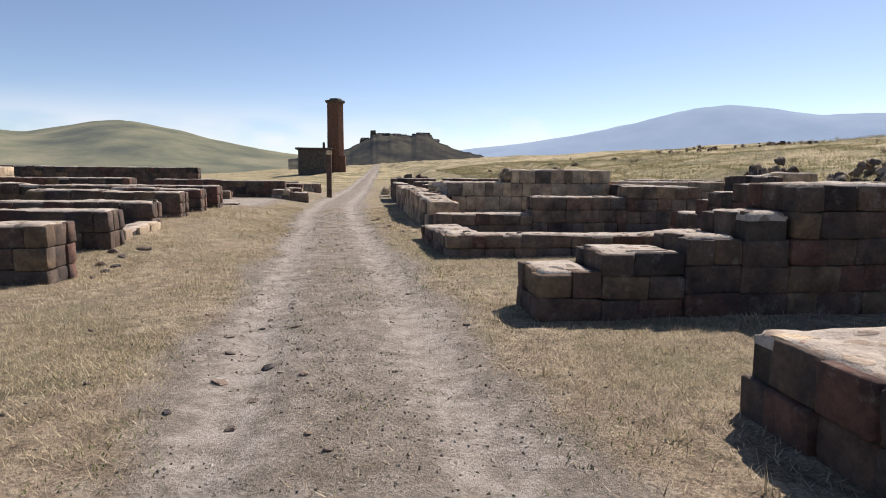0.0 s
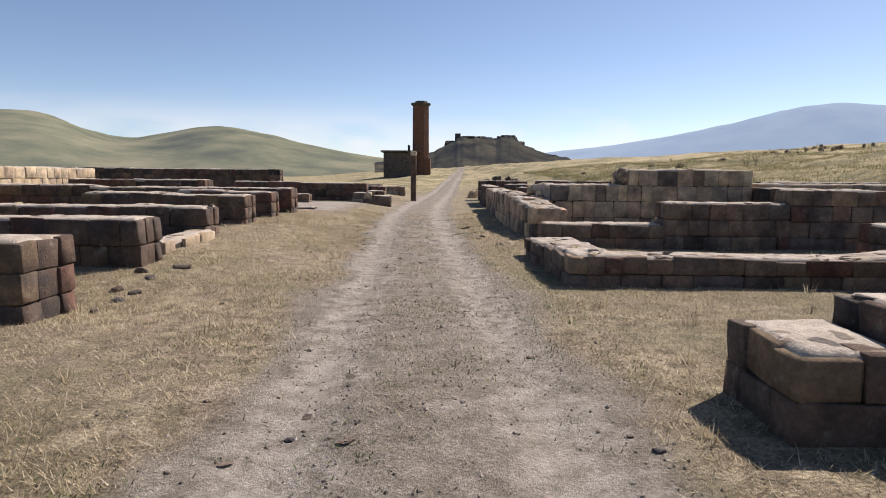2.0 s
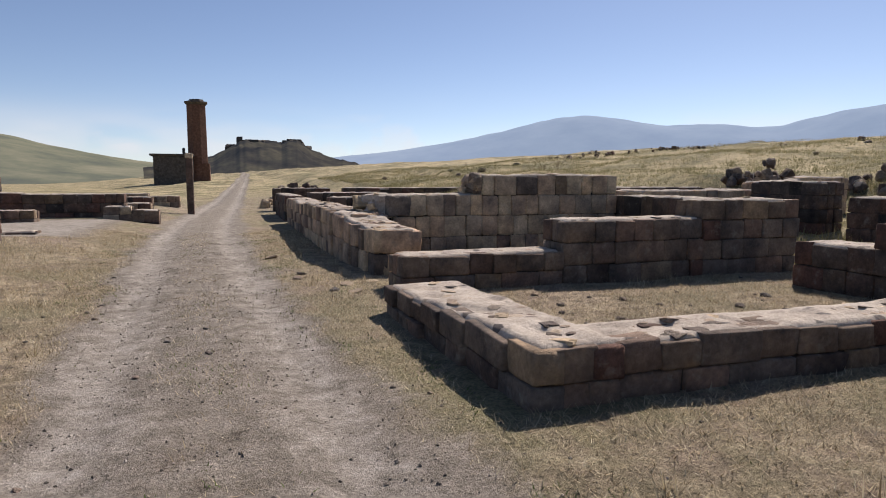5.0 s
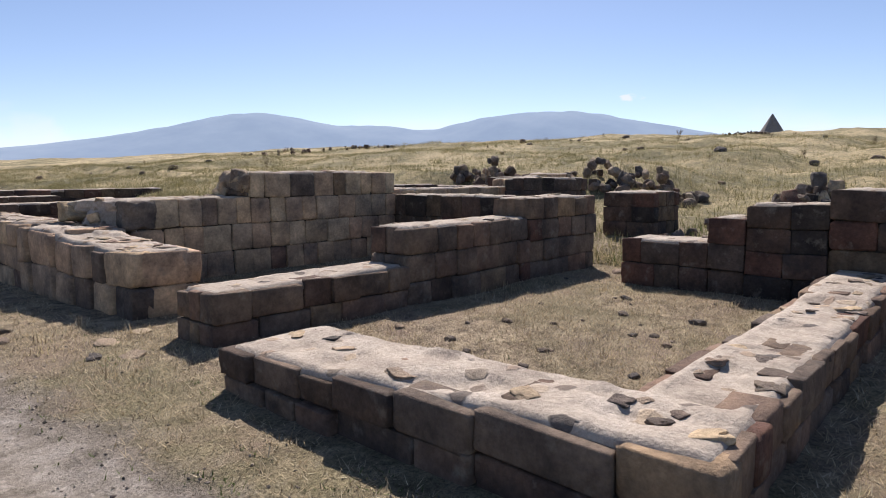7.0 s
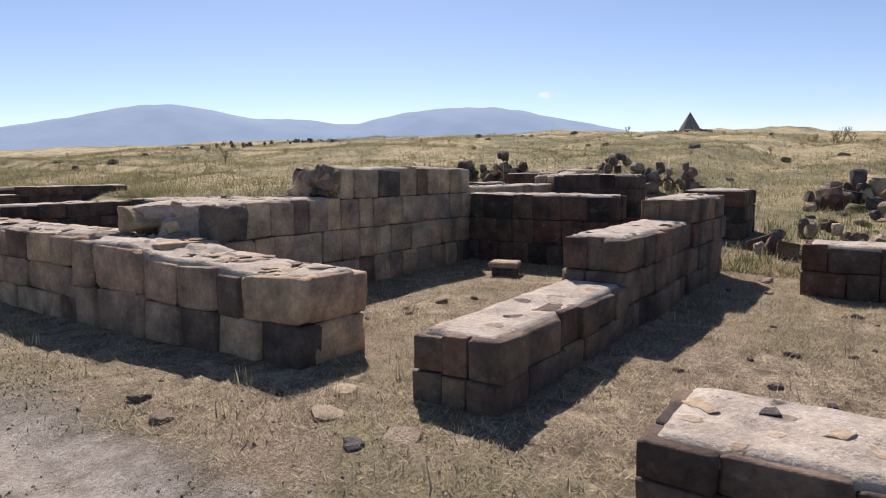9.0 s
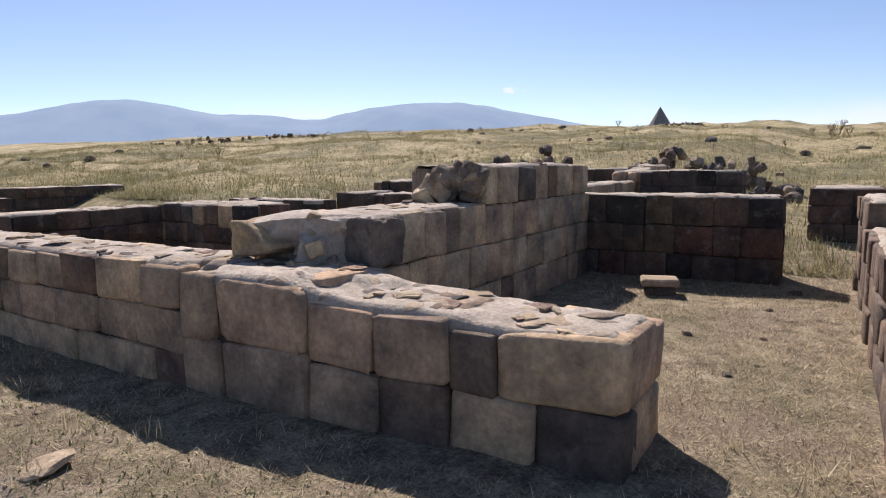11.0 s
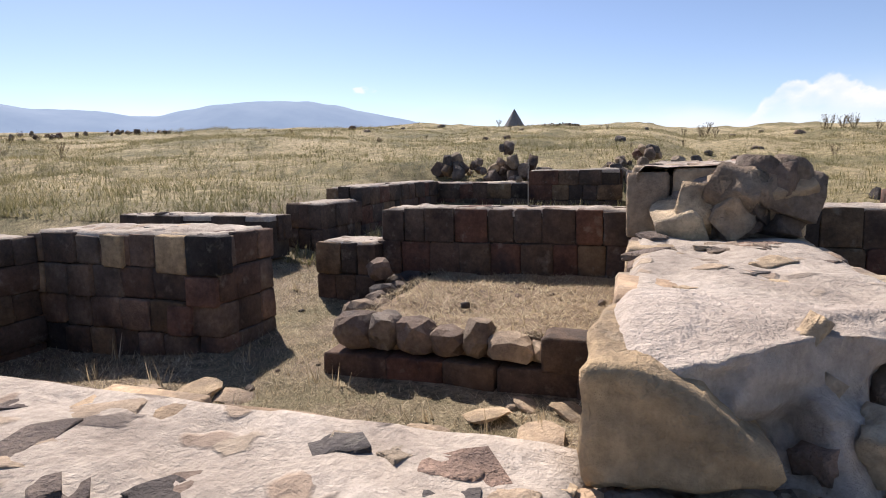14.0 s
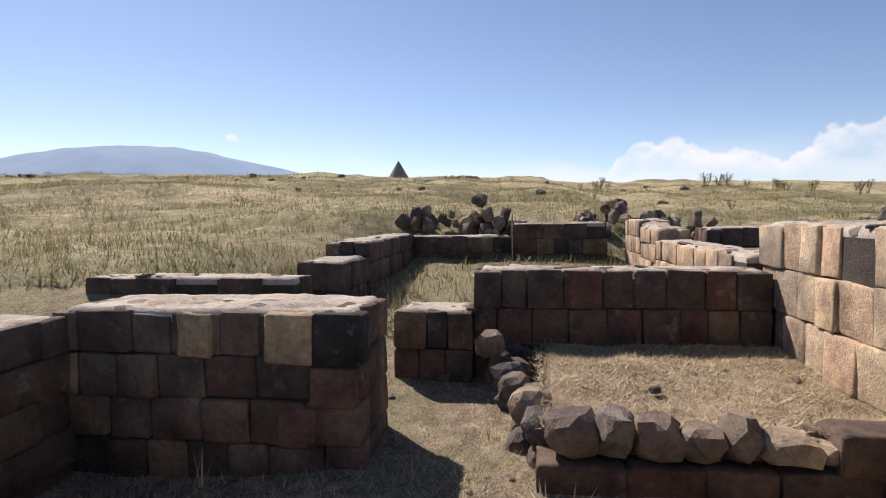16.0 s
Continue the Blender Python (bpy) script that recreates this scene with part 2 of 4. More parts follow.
def blade_material(name, stops, other=(0.3, 0.25, 0.15), scale=0.5, most=0.0):
    """Thin dry stalks: light comes through them."""
    m, nt, b = nodes_of(name, 0.85)
    rnd = nt.nodes.new("ShaderNodeNewGeometry").outputs["Random Per Island"]
    c = ramp(nt, rnd, stops)
    if most:
        c = mix(nt, grey(nt, noise_tex(nt, world_pos(nt), scale, 5, 0.6), 0.42, 0.60, 0, most), c, other)
    nt.links.new(c, b.inputs["Base Color"])
    tr, mx = nt.nodes.new("ShaderNodeBsdfTranslucent"), nt.nodes.new("ShaderNodeMixShader")
    mx.inputs[0].default_value = 0.3
    nt.links.new(c, tr.inputs[0])
    nt.links.new(b.outputs[0], mx.inputs[1])
    nt.links.new(tr.outputs[0], mx.inputs[2])
    nt.links.new(mx.outputs[0], nt.nodes["Material Output"].inputs[0])
    return m


STRAW = blade_material("dry_straw", [(0, (0.13, 0.095, 0.058)), (0.25, (0.39, 0.315, 0.195)), (0.7, (0.59, 0.49, 0.32)), (1, (0.72, 0.645, 0.47))], (0.33, 0.26, 0.18), 1.1, 0.45)
WEED = blade_material("green_weeds", [(0, (0.06, 0.085, 0.025)), (0.6, (0.12, 0.155, 0.05)), (1, (0.24, 0.25, 0.10))])
GRIT, grit_nt, grit_b = nodes_of("track_grit", 0.95)
grit_nt.links.new(ramp(grit_nt, grit_nt.nodes.new("ShaderNodeNewGeometry").outputs["Random Per Island"], [(0, (0.075, 0.065, 0.055)), (0.4, (0.17, 0.145, 0.12)), (0.75, (0.27, 0.23, 0.19)), (1, (0.44, 0.39, 0.33))]), grit_b.inputs["Base Color"])
FIELD = blade_material("field_grass", [(0, (0.12, 0.12, 0.05)), (0.35, (0.23, 0.205, 0.09)), (0.7, (0.46, 0.39, 0.225)), (1, (0.58, 0.50, 0.32))], (0.19, 0.18, 0.085), 0.28, 0.85)


def hill_material(name, stops, scale, glow=None):
    """Distant backdrop land; air light over it is painted on as a bluish glow."""
    m, nt, b = nodes_of(name, 1.0)
    b.inputs["Specular IOR Level"].default_value = 0.0
    pos = world_pos(nt)
    nt.links.new(ramp(nt, noise_tex(nt, pos, scale, 7, 0.62), stops), b.inputs["Base Color"])
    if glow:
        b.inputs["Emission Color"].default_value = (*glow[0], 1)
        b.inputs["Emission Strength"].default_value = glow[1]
    return m


# Haze is in the colour here: blue-grey base plus strong blue emission.
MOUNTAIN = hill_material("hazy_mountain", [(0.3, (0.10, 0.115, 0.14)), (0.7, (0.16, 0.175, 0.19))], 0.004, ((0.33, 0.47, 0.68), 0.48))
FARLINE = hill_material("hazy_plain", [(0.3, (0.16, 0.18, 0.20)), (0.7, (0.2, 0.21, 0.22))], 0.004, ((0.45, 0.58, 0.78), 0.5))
# Nearer hills: a weaker emission paints the thin haze over the grass.
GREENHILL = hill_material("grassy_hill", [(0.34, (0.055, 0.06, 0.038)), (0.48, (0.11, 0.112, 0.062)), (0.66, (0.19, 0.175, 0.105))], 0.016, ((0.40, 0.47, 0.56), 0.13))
# Rock tones kept very dark for the shaded slope; slight haze emission too.
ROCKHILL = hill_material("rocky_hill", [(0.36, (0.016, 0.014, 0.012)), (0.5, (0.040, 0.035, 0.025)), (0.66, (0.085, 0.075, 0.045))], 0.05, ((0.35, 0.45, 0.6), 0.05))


# ---- mesh helpers ----
def mesh_from(name, verts, faces, material, smooth=False):
    me = bpy.data.meshes.new(name)
    me.from_pydata(verts if isinstance(verts, list) else verts.tolist(), [], faces if isinstance(faces, list) else faces.tolist())
    me.materials.append(material)
    if smooth:
        me.polygons.foreach_set("use_smooth", [True] * len(me.polygons))
    me.update()
    return me


def bm_mesh(name, bm, material, smooth=False):
    me = bpy.data.meshes.new(name)
    bm.to_mesh(me)
    bm.free()
    me.materials.append(material)
    if smooth:
        me.polygons.foreach_set("use_smooth", [True] * len(me.polygons))
    return me


def part(name, me, parent, label="", m=None):
    ob = new(name, me)
    ob.parent = parent
    if m is not None:
        ob.matrix_basis = m
    if label:
        ob["label"] = label
    return ob


def root(name, label, category, at, group="", kind=""):
    ob = new(name)
    ob.empty_display_size = 0.2
    ob.location = at
    return tagged(ob, label, category, group, kind)


def box_bm(x0, x1, y0, y1, z0, z1, bevel=0.0):
    bm = bmesh.new()
    bmesh.ops.create_cube(bm, size=1, matrix=Matrix.LocRotScale(((x0 + x1) / 2, (y0 + y1) / 2, (z0 + z1) / 2), None, (x1 - x0, y1 - y0, z1 - z0)))
    if bevel:
        bmesh.ops.bevel(bm, geom=bm.edges[:], offset=bevel, segments=1, affect="EDGES")
    return bm


def block_mesh(material, rng, wear=0.05):
    """A hewn block one unit wide each way, its arrises chipped and its faces slightly out of true."""
    bm = bmesh.new()
    bmesh.ops.create_cube(bm, size=1)
    bmesh.ops.subdivide_edges(bm, edges=bm.edges[:], cuts=3, use_grid_fill=True)
    off = Vector([rng.uniform(-40, 40) for _ in range(3)])
    lean = [rng.uniform(-0.025, 0.025) for _ in range(6)]
    for v in bm.verts:
        c = v.co.copy()
        edges = sum(abs(abs(a) - 0.5) < 1e-4 for a in c)
        for a in range(3):
            if 0.1 < abs(c[a]) < 0.4:
                c[a] = math.copysign(0.5 - wear * 1.25, c[a])
        n1 = noise.noise(v.co * 2.6 + off)
        if edges >= 2:
            c -= c * wear * (0.75 if edges == 2 else 1.2) * (1.1 + 1.6 * noise.noise(v.co * 3.1 - off))
        c += v.co * (0.05 * n1 + 0.03 * noise.noise(v.co * 6.5 - off))
        c.x += c.z * lean[0] + c.y * lean[1]
        c.z += c.x * lean[2] + c.y * lean[3]
        v.co = c
    return bm_mesh("block", bm, material, True)


def rock_mesh(material, rng, rough=0.34, subdiv=2, flat=0.40, smooth=False):
    bm = bmesh.new()
    bmesh.ops.create_icosphere(bm, subdivisions=subdiv, radius=0.5)
    off = Vector([rng.uniform(-50, 50) for _ in range(3)])
    for v in bm.verts:
        k = 1 + rough * noise.noise(v.co * 2.2 + off) * 1.5 + rough * 0.5 * noise.noise(v.co * 6 + off)
        v.co *= k
        for a in range(3):
            v.co[a] = max(-flat, min(flat, v.co[a] + 0.05 * noise.noise(v.co * 9 - off)))
    return bm_mesh("rock", bm, material, smooth)


rng = random.Random(7)
BLOCKS = [block_mesh(TUFF, rng, rng.uniform(0.03, 0.075)) for _ in range(14)]
WARM_BLOCKS = [block_mesh(WARM, rng, rng.uniform(0.035, 0.085)) for _ in range(12)]
PALE_BLOCKS = [block_mesh(PALE, rng, rng.uniform(0.03, 0.06)) for _ in range(6)]
ROCKS = [rock_mesh(BASALT, rng) for _ in range(10)]
PALE_ROCKS = [rock_mesh(PALE, rng, 0.3) for _ in range(6)]
SHARDS = [rock_mesh(m_, rng, 0.62, 3, 0.36, True) for m_ in (RUBBLE, BASALT, PALE, RUBBLE, PALE, RUBBLE, RUBBLE, PALE) * 2]
GREY_ROCK = rock_mesh(STAINED, random.Random(3), 0.4, 3, 0.38)
MID_BLOCKS = [block_mesh(MID, rng, rng.uniform(0.03, 0.08)) for _ in range(12)]
MIXED = MID_BLOCKS + BLOCKS[:5]


# ---- ground ----
def spaced(lo, hi, fine, far0, far1):
    mid = list(np.arange(lo, hi + 1e-6, fine))
    out_, d, p = [], fine, hi
    while p < far1:
        d *= 1.09
        p += d
        out_.append(p)
    back, d, p = [], fine, lo
    while p > far0:
        d *= 1.09
        p -= d
        back.append(p)
    return np.array(back[::-1] + mid + out_)


def build_ground():
    xs, ys = spaced(-5.5, 9.0, 0.11, -4500, 4500), spaced(0.0, 25.5, 0.11, -4500, 4500)
    X, Y = np.meshgrid(xs, ys)
    Z = height(X, Y)
    verts = np.stack([X.ravel(), Y.ravel(), Z.ravel()], 1)
    nx, ny = len(xs), len(ys)
    i = (np.arange(ny - 1)[:, None] * nx + np.arange(nx - 1)[None]).ravel()
    faces = np.stack([i, i + 1, i + nx + 1, i + nx], 1)
    me = mesh_from("ground", verts, faces, GROUND, True)
    a = me.attributes.new("road", "FLOAT", "POINT")
    a.data.foreach_set("value", road_mask(X, Y).ravel().astype(np.float32))
    a = me.attributes.new("field", "FLOAT", "POINT")
    wild = np.clip(step(X, 9, 17) + step(Y, 25.5, 30) * step(X, 2.5, 8) + step(np.hypot(X, Y - 12), 35, 60), 0, 1)
    a.data.foreach_set("value", wild.ravel().astype(np.float32))
    tagged(new("ground", me), "dry straw-covered earth with a pale rutted dirt track", "ground", kind="structure")


build_ground()


def gz(x, y):
    return float(height(x, y))


# ---- ruined walls ----
FOOTPRINTS = []


def cap_lumps(U, V):
    """The mortar's unevenness at a place of the plan."""
    return 0.020 * vnoise(U, V, 0.55, 101) + 0.015 * vnoise(U, V, 0.19, 102) + 0.010 * vnoise(U, V, 0.09, 103) - 0.025 * step(vnoise(U, V, 0.27, 104), 0.42, 0.6)


def cap_mesh(x0, x1, y0, y1, top_of, off, open_="", shear=None, step_=0.04):
    """The lumpy mortar bed on a wall's top, with pits and broken edges. top_of gives the height along the wall."""
    nx, ny = max(4, int((x1 - x0) / step_) + 1), max(4, int((y1 - y0) / step_) + 1)
    X, Y = np.meshgrid(np.linspace(x0, x1, nx), np.linspace(y0, y1, ny))
    edge = np.full(X.shape, 9.0)
    for key, dist in (("w", X - x0), ("e", x1 - X), ("s", Y - y0), ("n", y1 - Y)):
        if key not in open_:
            edge = np.minimum(edge, dist)
    U, V = X + off[0], Y + off[1]
    wander = 0.03 + 0.035 * vnoise(U, V, 0.21, 100) + 0.015 * vnoise(U, V, 0.07, 99)
    inner = 0.25 + 0.75 * step(edge, 0.02, 0.16)
    Z = top_of(X, Y) + 0.010 + inner * cap_lumps(U, V)
    Z -= 0.040 * (1 - step(edge, 0.0, np.maximum(wander, 0.008)))
    if shear:
        X = X + shear(Y) * (x1 - X) / (x1 - x0)
    X, Y, Z = (np.pad(q, 1, "edge") for q in (X, Y, Z))
    Z[[0, -1]] -= 0.05
    Z[:, [0, -1]] -= 0.05
    rows = slice("s" in open_, ny + 2 - ("n" in open_))
    cols = slice("w" in open_, nx + 2 - ("e" in open_))
    X, Y, Z = X[rows, cols], Y[rows, cols], Z[rows, cols]
    ny, nx = X.shape
    verts = np.stack([X.ravel(), Y.ravel(), Z.ravel()], 1)
    i = (np.arange(ny - 1)[:, None] * nx + np.arange(nx - 1)[None]).ravel()
    return mesh_from("cap", verts, np.stack([i, i + 1, i + nx + 1, i + nx], 1), CAP, True)


def ruined_wall(label, rect, segs, base, course=0.30, long_="x", blocks=None, stones=5.0, bl=(0.3, 0.58), seed=1, name="ruined_wall", open_="", taper=0.0):
    """rect: x0, x1, y0, y1. segs: (from, to, top height) along the long axis. Faced with hewn blocks round a mortar core."""
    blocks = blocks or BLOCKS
    x0, x1, y0, y1 = rect
    r = random.Random(seed * 31 + 5)
    ox, oy = (x0 + x1) / 2, (y0 + y1) / 2
    top = root(name, label, "stone wall", (ox, oy, base), "ruined walls")
    FOOTPRINTS.append((x0, x1, y0, y1))
    t0, t1 = (y0, y1) if long_ == "x" else (x0, x1)

    def lean_in(a):
        """How far the near face draws in, for a wall that narrows towards its start."""
        return taper * (segs[-1][1] - a) / (segs[-1][1] - segs[0][0])

    def place(a, t, z, la, lt, lz):
        t += lean_in(a) * (t1 - t) / (t1 - t0)
        x, y, sx, sy = (a, t, la, lt) if long_ == "x" else (t, a, lt, la)
        q = Euler((radians(r.uniform(-2, 2)), radians(r.uniform(-2, 2)), radians(r.uniform(-1.8, 1.8))))
        part("block", r.choice(blocks), top, m=Matrix.LocRotScale((x - ox, y - oy, z - base), q, (sx, sy, lz)))

    depth = min(0.24, (t1 - t0) * 0.4)
    bm = bmesh.new()
    for k, (a0, a1, zt) in enumerate(segs):
        n = max(1, round((zt - base) / course))
        ch = (zt - base) / n
        for c in range(-1 if base < 0.2 else 0, n):
            zc = base + (c + 0.5) * ch
            for side in (0, 1):
                a = a0
                while a < a1 - 0.02:
                    w = r.uniform(*bl)
                    if a1 - (a + w) < bl[0] * 0.7:
                        w = a1 - a
                    jut = r.uniform(-0.032, 0.014)
                    tt = (t0 + depth / 2 - jut) if side == 0 else (t1 - depth / 2 + jut)
                    lift = r.uniform(-0.03, 0.008) if c == n - 1 else 0
                    if not (c == n - 1 and r.random() < 0.025):
                        place(a + w / 2, tt, zc + lift / 2, w - 0.006, depth, ch - 0.005 + lift)
                    a += w
            inner = (t1 - t0) - 2 * depth
            m_ = max(1, round(inner / 0.42))
            for e_, aa in ((0, a0), (1, a1)):
                nb = segs[k - 1] if e_ == 0 and k else segs[k + 1] if e_ == 1 and k + 1 < len(segs) else None
                if not nb and ("ws" if e_ == 0 else "en")[long_ == "y"] in open_:
                    continue
                if nb and nb[2] >= zc + ch / 2:
                    continue
                for j in range(m_):
                    place(aa + (depth / 2 + 0.01 if e_ == 0 else -depth / 2 - 0.01) + r.uniform(-0.02, 0.02), t0 + depth + (j + 0.5) * inner / m_, zc, depth, inner / m_ - 0.006, ch - 0.008)
        u0, u1 = (a0, a1)
        cx0, cx1, cy0, cy1 = (u0, u1, y0, y1) if long_ == "x" else (x0, x1, u0, u1)
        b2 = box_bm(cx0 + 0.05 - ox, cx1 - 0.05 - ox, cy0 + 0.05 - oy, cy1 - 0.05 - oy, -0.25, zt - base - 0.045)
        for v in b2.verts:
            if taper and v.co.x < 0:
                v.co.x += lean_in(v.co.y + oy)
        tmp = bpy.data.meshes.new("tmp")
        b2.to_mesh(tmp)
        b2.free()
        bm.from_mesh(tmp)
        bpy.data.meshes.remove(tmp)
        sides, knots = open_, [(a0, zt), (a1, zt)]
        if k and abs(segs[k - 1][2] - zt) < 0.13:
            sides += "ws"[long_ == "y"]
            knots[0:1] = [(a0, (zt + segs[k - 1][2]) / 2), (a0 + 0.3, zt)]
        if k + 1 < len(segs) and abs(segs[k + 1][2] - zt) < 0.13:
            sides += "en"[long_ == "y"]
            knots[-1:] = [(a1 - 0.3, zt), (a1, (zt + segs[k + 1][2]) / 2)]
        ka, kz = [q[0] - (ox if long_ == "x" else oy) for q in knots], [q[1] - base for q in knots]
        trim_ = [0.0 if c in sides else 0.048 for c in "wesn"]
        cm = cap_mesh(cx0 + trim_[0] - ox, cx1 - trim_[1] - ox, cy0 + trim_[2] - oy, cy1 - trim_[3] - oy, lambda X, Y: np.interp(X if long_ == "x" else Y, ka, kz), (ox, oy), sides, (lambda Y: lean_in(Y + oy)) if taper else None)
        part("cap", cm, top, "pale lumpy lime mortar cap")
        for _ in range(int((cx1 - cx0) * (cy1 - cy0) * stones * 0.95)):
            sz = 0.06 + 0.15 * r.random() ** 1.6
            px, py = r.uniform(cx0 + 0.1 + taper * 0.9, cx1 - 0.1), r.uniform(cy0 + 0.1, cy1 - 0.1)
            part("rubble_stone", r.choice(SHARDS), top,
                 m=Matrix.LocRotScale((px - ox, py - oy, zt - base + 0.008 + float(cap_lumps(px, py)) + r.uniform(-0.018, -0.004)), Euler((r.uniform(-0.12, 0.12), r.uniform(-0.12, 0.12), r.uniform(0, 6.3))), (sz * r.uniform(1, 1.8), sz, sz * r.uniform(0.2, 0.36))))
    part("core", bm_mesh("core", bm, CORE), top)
    return top


# by the track, east side
ruined_wall("low ruined wall end of squared brown tuff blocks", (2.28, 6.5, 1.0, 3.42), [(2.28, 6.5, 0.58)], 0.0, 0.29, seed=1)
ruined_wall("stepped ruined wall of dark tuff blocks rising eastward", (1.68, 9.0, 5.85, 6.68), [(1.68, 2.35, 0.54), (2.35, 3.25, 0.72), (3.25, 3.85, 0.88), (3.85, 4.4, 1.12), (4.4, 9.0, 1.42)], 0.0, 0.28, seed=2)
ruined_wall("low two-course wall beside the track, mortar-capped", (1.22, 2.02, 10.38, 13.66), [(10.38, 11.5, 0.455), (11.5, 12.5, 0.42), (12.5, 13.66, 0.37)], -0.02, 0.21, "y", seed=3, stones=14, blocks=MIXED, open_="e", taper=0.20)
ruined_wall("low wall closing a small room, mortar-capped", (2.02, 6.95, 10.40, 11.05), [(2.02, 3.6, 0.45), (3.6, 5.4, 0.43), (5.4, 6.95, 0.49)], 0.0, 0.21, seed=4, stones=14, blocks=MIXED, open_="w")
ruined_wall("stepped wall of dark blocks at the room's back", (7.0, 7.75, 9.2, 13.52), [(9.2, 11.1, 1.34), (11.1, 11.95, 1.18), (11.95, 12.38, 1.0), (12.38, 13.52, 0.68)], 0.05, 0.30, "y", seed=5)
ruined_wall("long ruined wall with a step, worn brown blocks", (1.68, 8.35, 14.63, 15.3), [(1.68, 4.05, 0.54), (4.05, 6.45, 0.96), (6.45, 8.35, 1.22)], 0.0, 0.28, seed=6, blocks=MID_BLOCKS * 2 + BLOCKS[:2])
ruined_wall("low wall of two large courses along the track", (1.44, 2.46, 16.42, 19.5), [(16.42, 17.4, 0.75), (17.4, 18.4, 0.80), (18.4, 19.5, 0.91)], 0.0, 0.38, "y", seed=7, stones=26, bl=(0.4, 0.8), blocks=MID_BLOCKS[:8] + WARM_BLOCKS, taper=0.33)
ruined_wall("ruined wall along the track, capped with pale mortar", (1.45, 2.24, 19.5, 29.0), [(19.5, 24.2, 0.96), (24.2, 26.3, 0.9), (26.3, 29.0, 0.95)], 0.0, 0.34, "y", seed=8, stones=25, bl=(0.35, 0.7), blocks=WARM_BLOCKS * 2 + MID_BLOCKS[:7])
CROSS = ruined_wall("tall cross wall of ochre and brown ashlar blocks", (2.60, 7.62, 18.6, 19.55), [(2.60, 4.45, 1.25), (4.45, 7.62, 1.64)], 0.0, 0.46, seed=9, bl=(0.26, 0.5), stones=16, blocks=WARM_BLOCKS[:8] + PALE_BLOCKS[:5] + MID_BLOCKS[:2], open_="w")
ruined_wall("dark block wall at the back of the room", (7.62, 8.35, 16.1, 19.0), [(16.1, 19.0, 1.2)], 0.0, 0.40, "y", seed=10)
# north room
FOUR = ruined_wall("four-course wall of red, ochre and black tuff blocks", (5.08, 5.95, 22.97, 25.2), [(22.97, 25.2, 1.10)], -0.12, 0.30, "y", seed=11, bl=(0.26, 0.42), blocks=MIXED)
for y0_, y1_, z0_, z1_, m_, lab in ((23.30, 23.63, 0.75, 1.09, OCHRE, "pale ochre block"), (22.955, 23.295, 0.74, 1.09, BLACK, "black basalt corner block"), (24.02, 24.25, 0.78, 1.08, OCHRE, "pale ochre block"),
                                  (23.0, 23.32, 0.46, 0.73, ROSE, "rose tuff block"), (23.28, 23.55, 0.18, 0.45, ROSE, "rose tuff block")):
    bx = Matrix.LocRotScale((5.165 - 5.515, (y0_ + y1_) / 2 - 24.085, (z0_ + z1_) / 2 + 0.12), Euler((0.02, 0, 0.01)), (0.22, y1_ - y0_, z1_ - z0_))
    part("block", block_mesh(m_, random.Random(int(y0_ * 100)), 0.05), FOUR, lab, bx)
ruined_wall("wall of weathered blocks joining the room's corner", (2.36, 5.08, 25.05, 25.8), [(2.36, 5.08, 1.06)], 0.0, 0.30, seed=12)
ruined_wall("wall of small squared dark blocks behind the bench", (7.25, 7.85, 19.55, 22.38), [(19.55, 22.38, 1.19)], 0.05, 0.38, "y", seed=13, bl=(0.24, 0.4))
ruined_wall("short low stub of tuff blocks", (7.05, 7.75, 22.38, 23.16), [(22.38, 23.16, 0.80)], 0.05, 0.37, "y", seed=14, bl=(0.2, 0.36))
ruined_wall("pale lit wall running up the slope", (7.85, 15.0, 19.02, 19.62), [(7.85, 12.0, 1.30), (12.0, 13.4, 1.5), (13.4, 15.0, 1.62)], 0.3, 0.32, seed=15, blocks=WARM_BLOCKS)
ruined_wall("low block wall on the slope", (9.3, 15.0, 24.3, 25.0), [(9.3, 10.7, 1.10), (10.7, 15.0, 1.32)], 0.3, 0.32, seed=16)
ruined_wall("back wall of dark blocks across the slope", (15.0, 15.7, 20.0, 24.9), [(20.0, 22.1, 1.54), (22.1, 24.9, 1.26)], 0.5, 0.36, "y", seed=17)
ruined_wall("low line of squared stones in the grass", (8.3, 8.9, 24.6, 27.4), [(24.6, 27.4, 0.98)], 0.6, 0.3, "y", seed=18)
# east of the dark room
ruined_wall("broken wall on the slope, dark blocks", (11.6, 12.3, 17.0, 18.9), [(17.0, 18.9, 1.5)], 0.3, 0.32, "y", seed=19)
ruined_wall("broken wall end of dark worn blocks", (11.0, 12.3, 14.8, 15.9), [(14.8, 15.9, 1.2)], 0.3, 0.32, "y", seed=20)


def mortar_lump(top, at, size, seed):
    bm = bmesh.new()
    bmesh.ops.create_icosphere(bm, subdivisions=4, radius=1)
    off = Vector((seed * 3.1, seed * 1.7, 0))
    for v in bm.verts:
        k = 1 + 0.30 * noise.noise(v.co * 2.1 + off) + 0.16 * noise.noise(v.co * 5 + off) + 0.06 * noise.noise(v.co * 13 + off)
        v.co = Vector((v.co.x * size[0], v.co.y * size[1], v.co.z * size[2])) * k + Vector(at)
    part("mortar_lump", bm_mesh("mortar_lump", bm, LUMP, True), top, "crumbled grey-brown mortar")


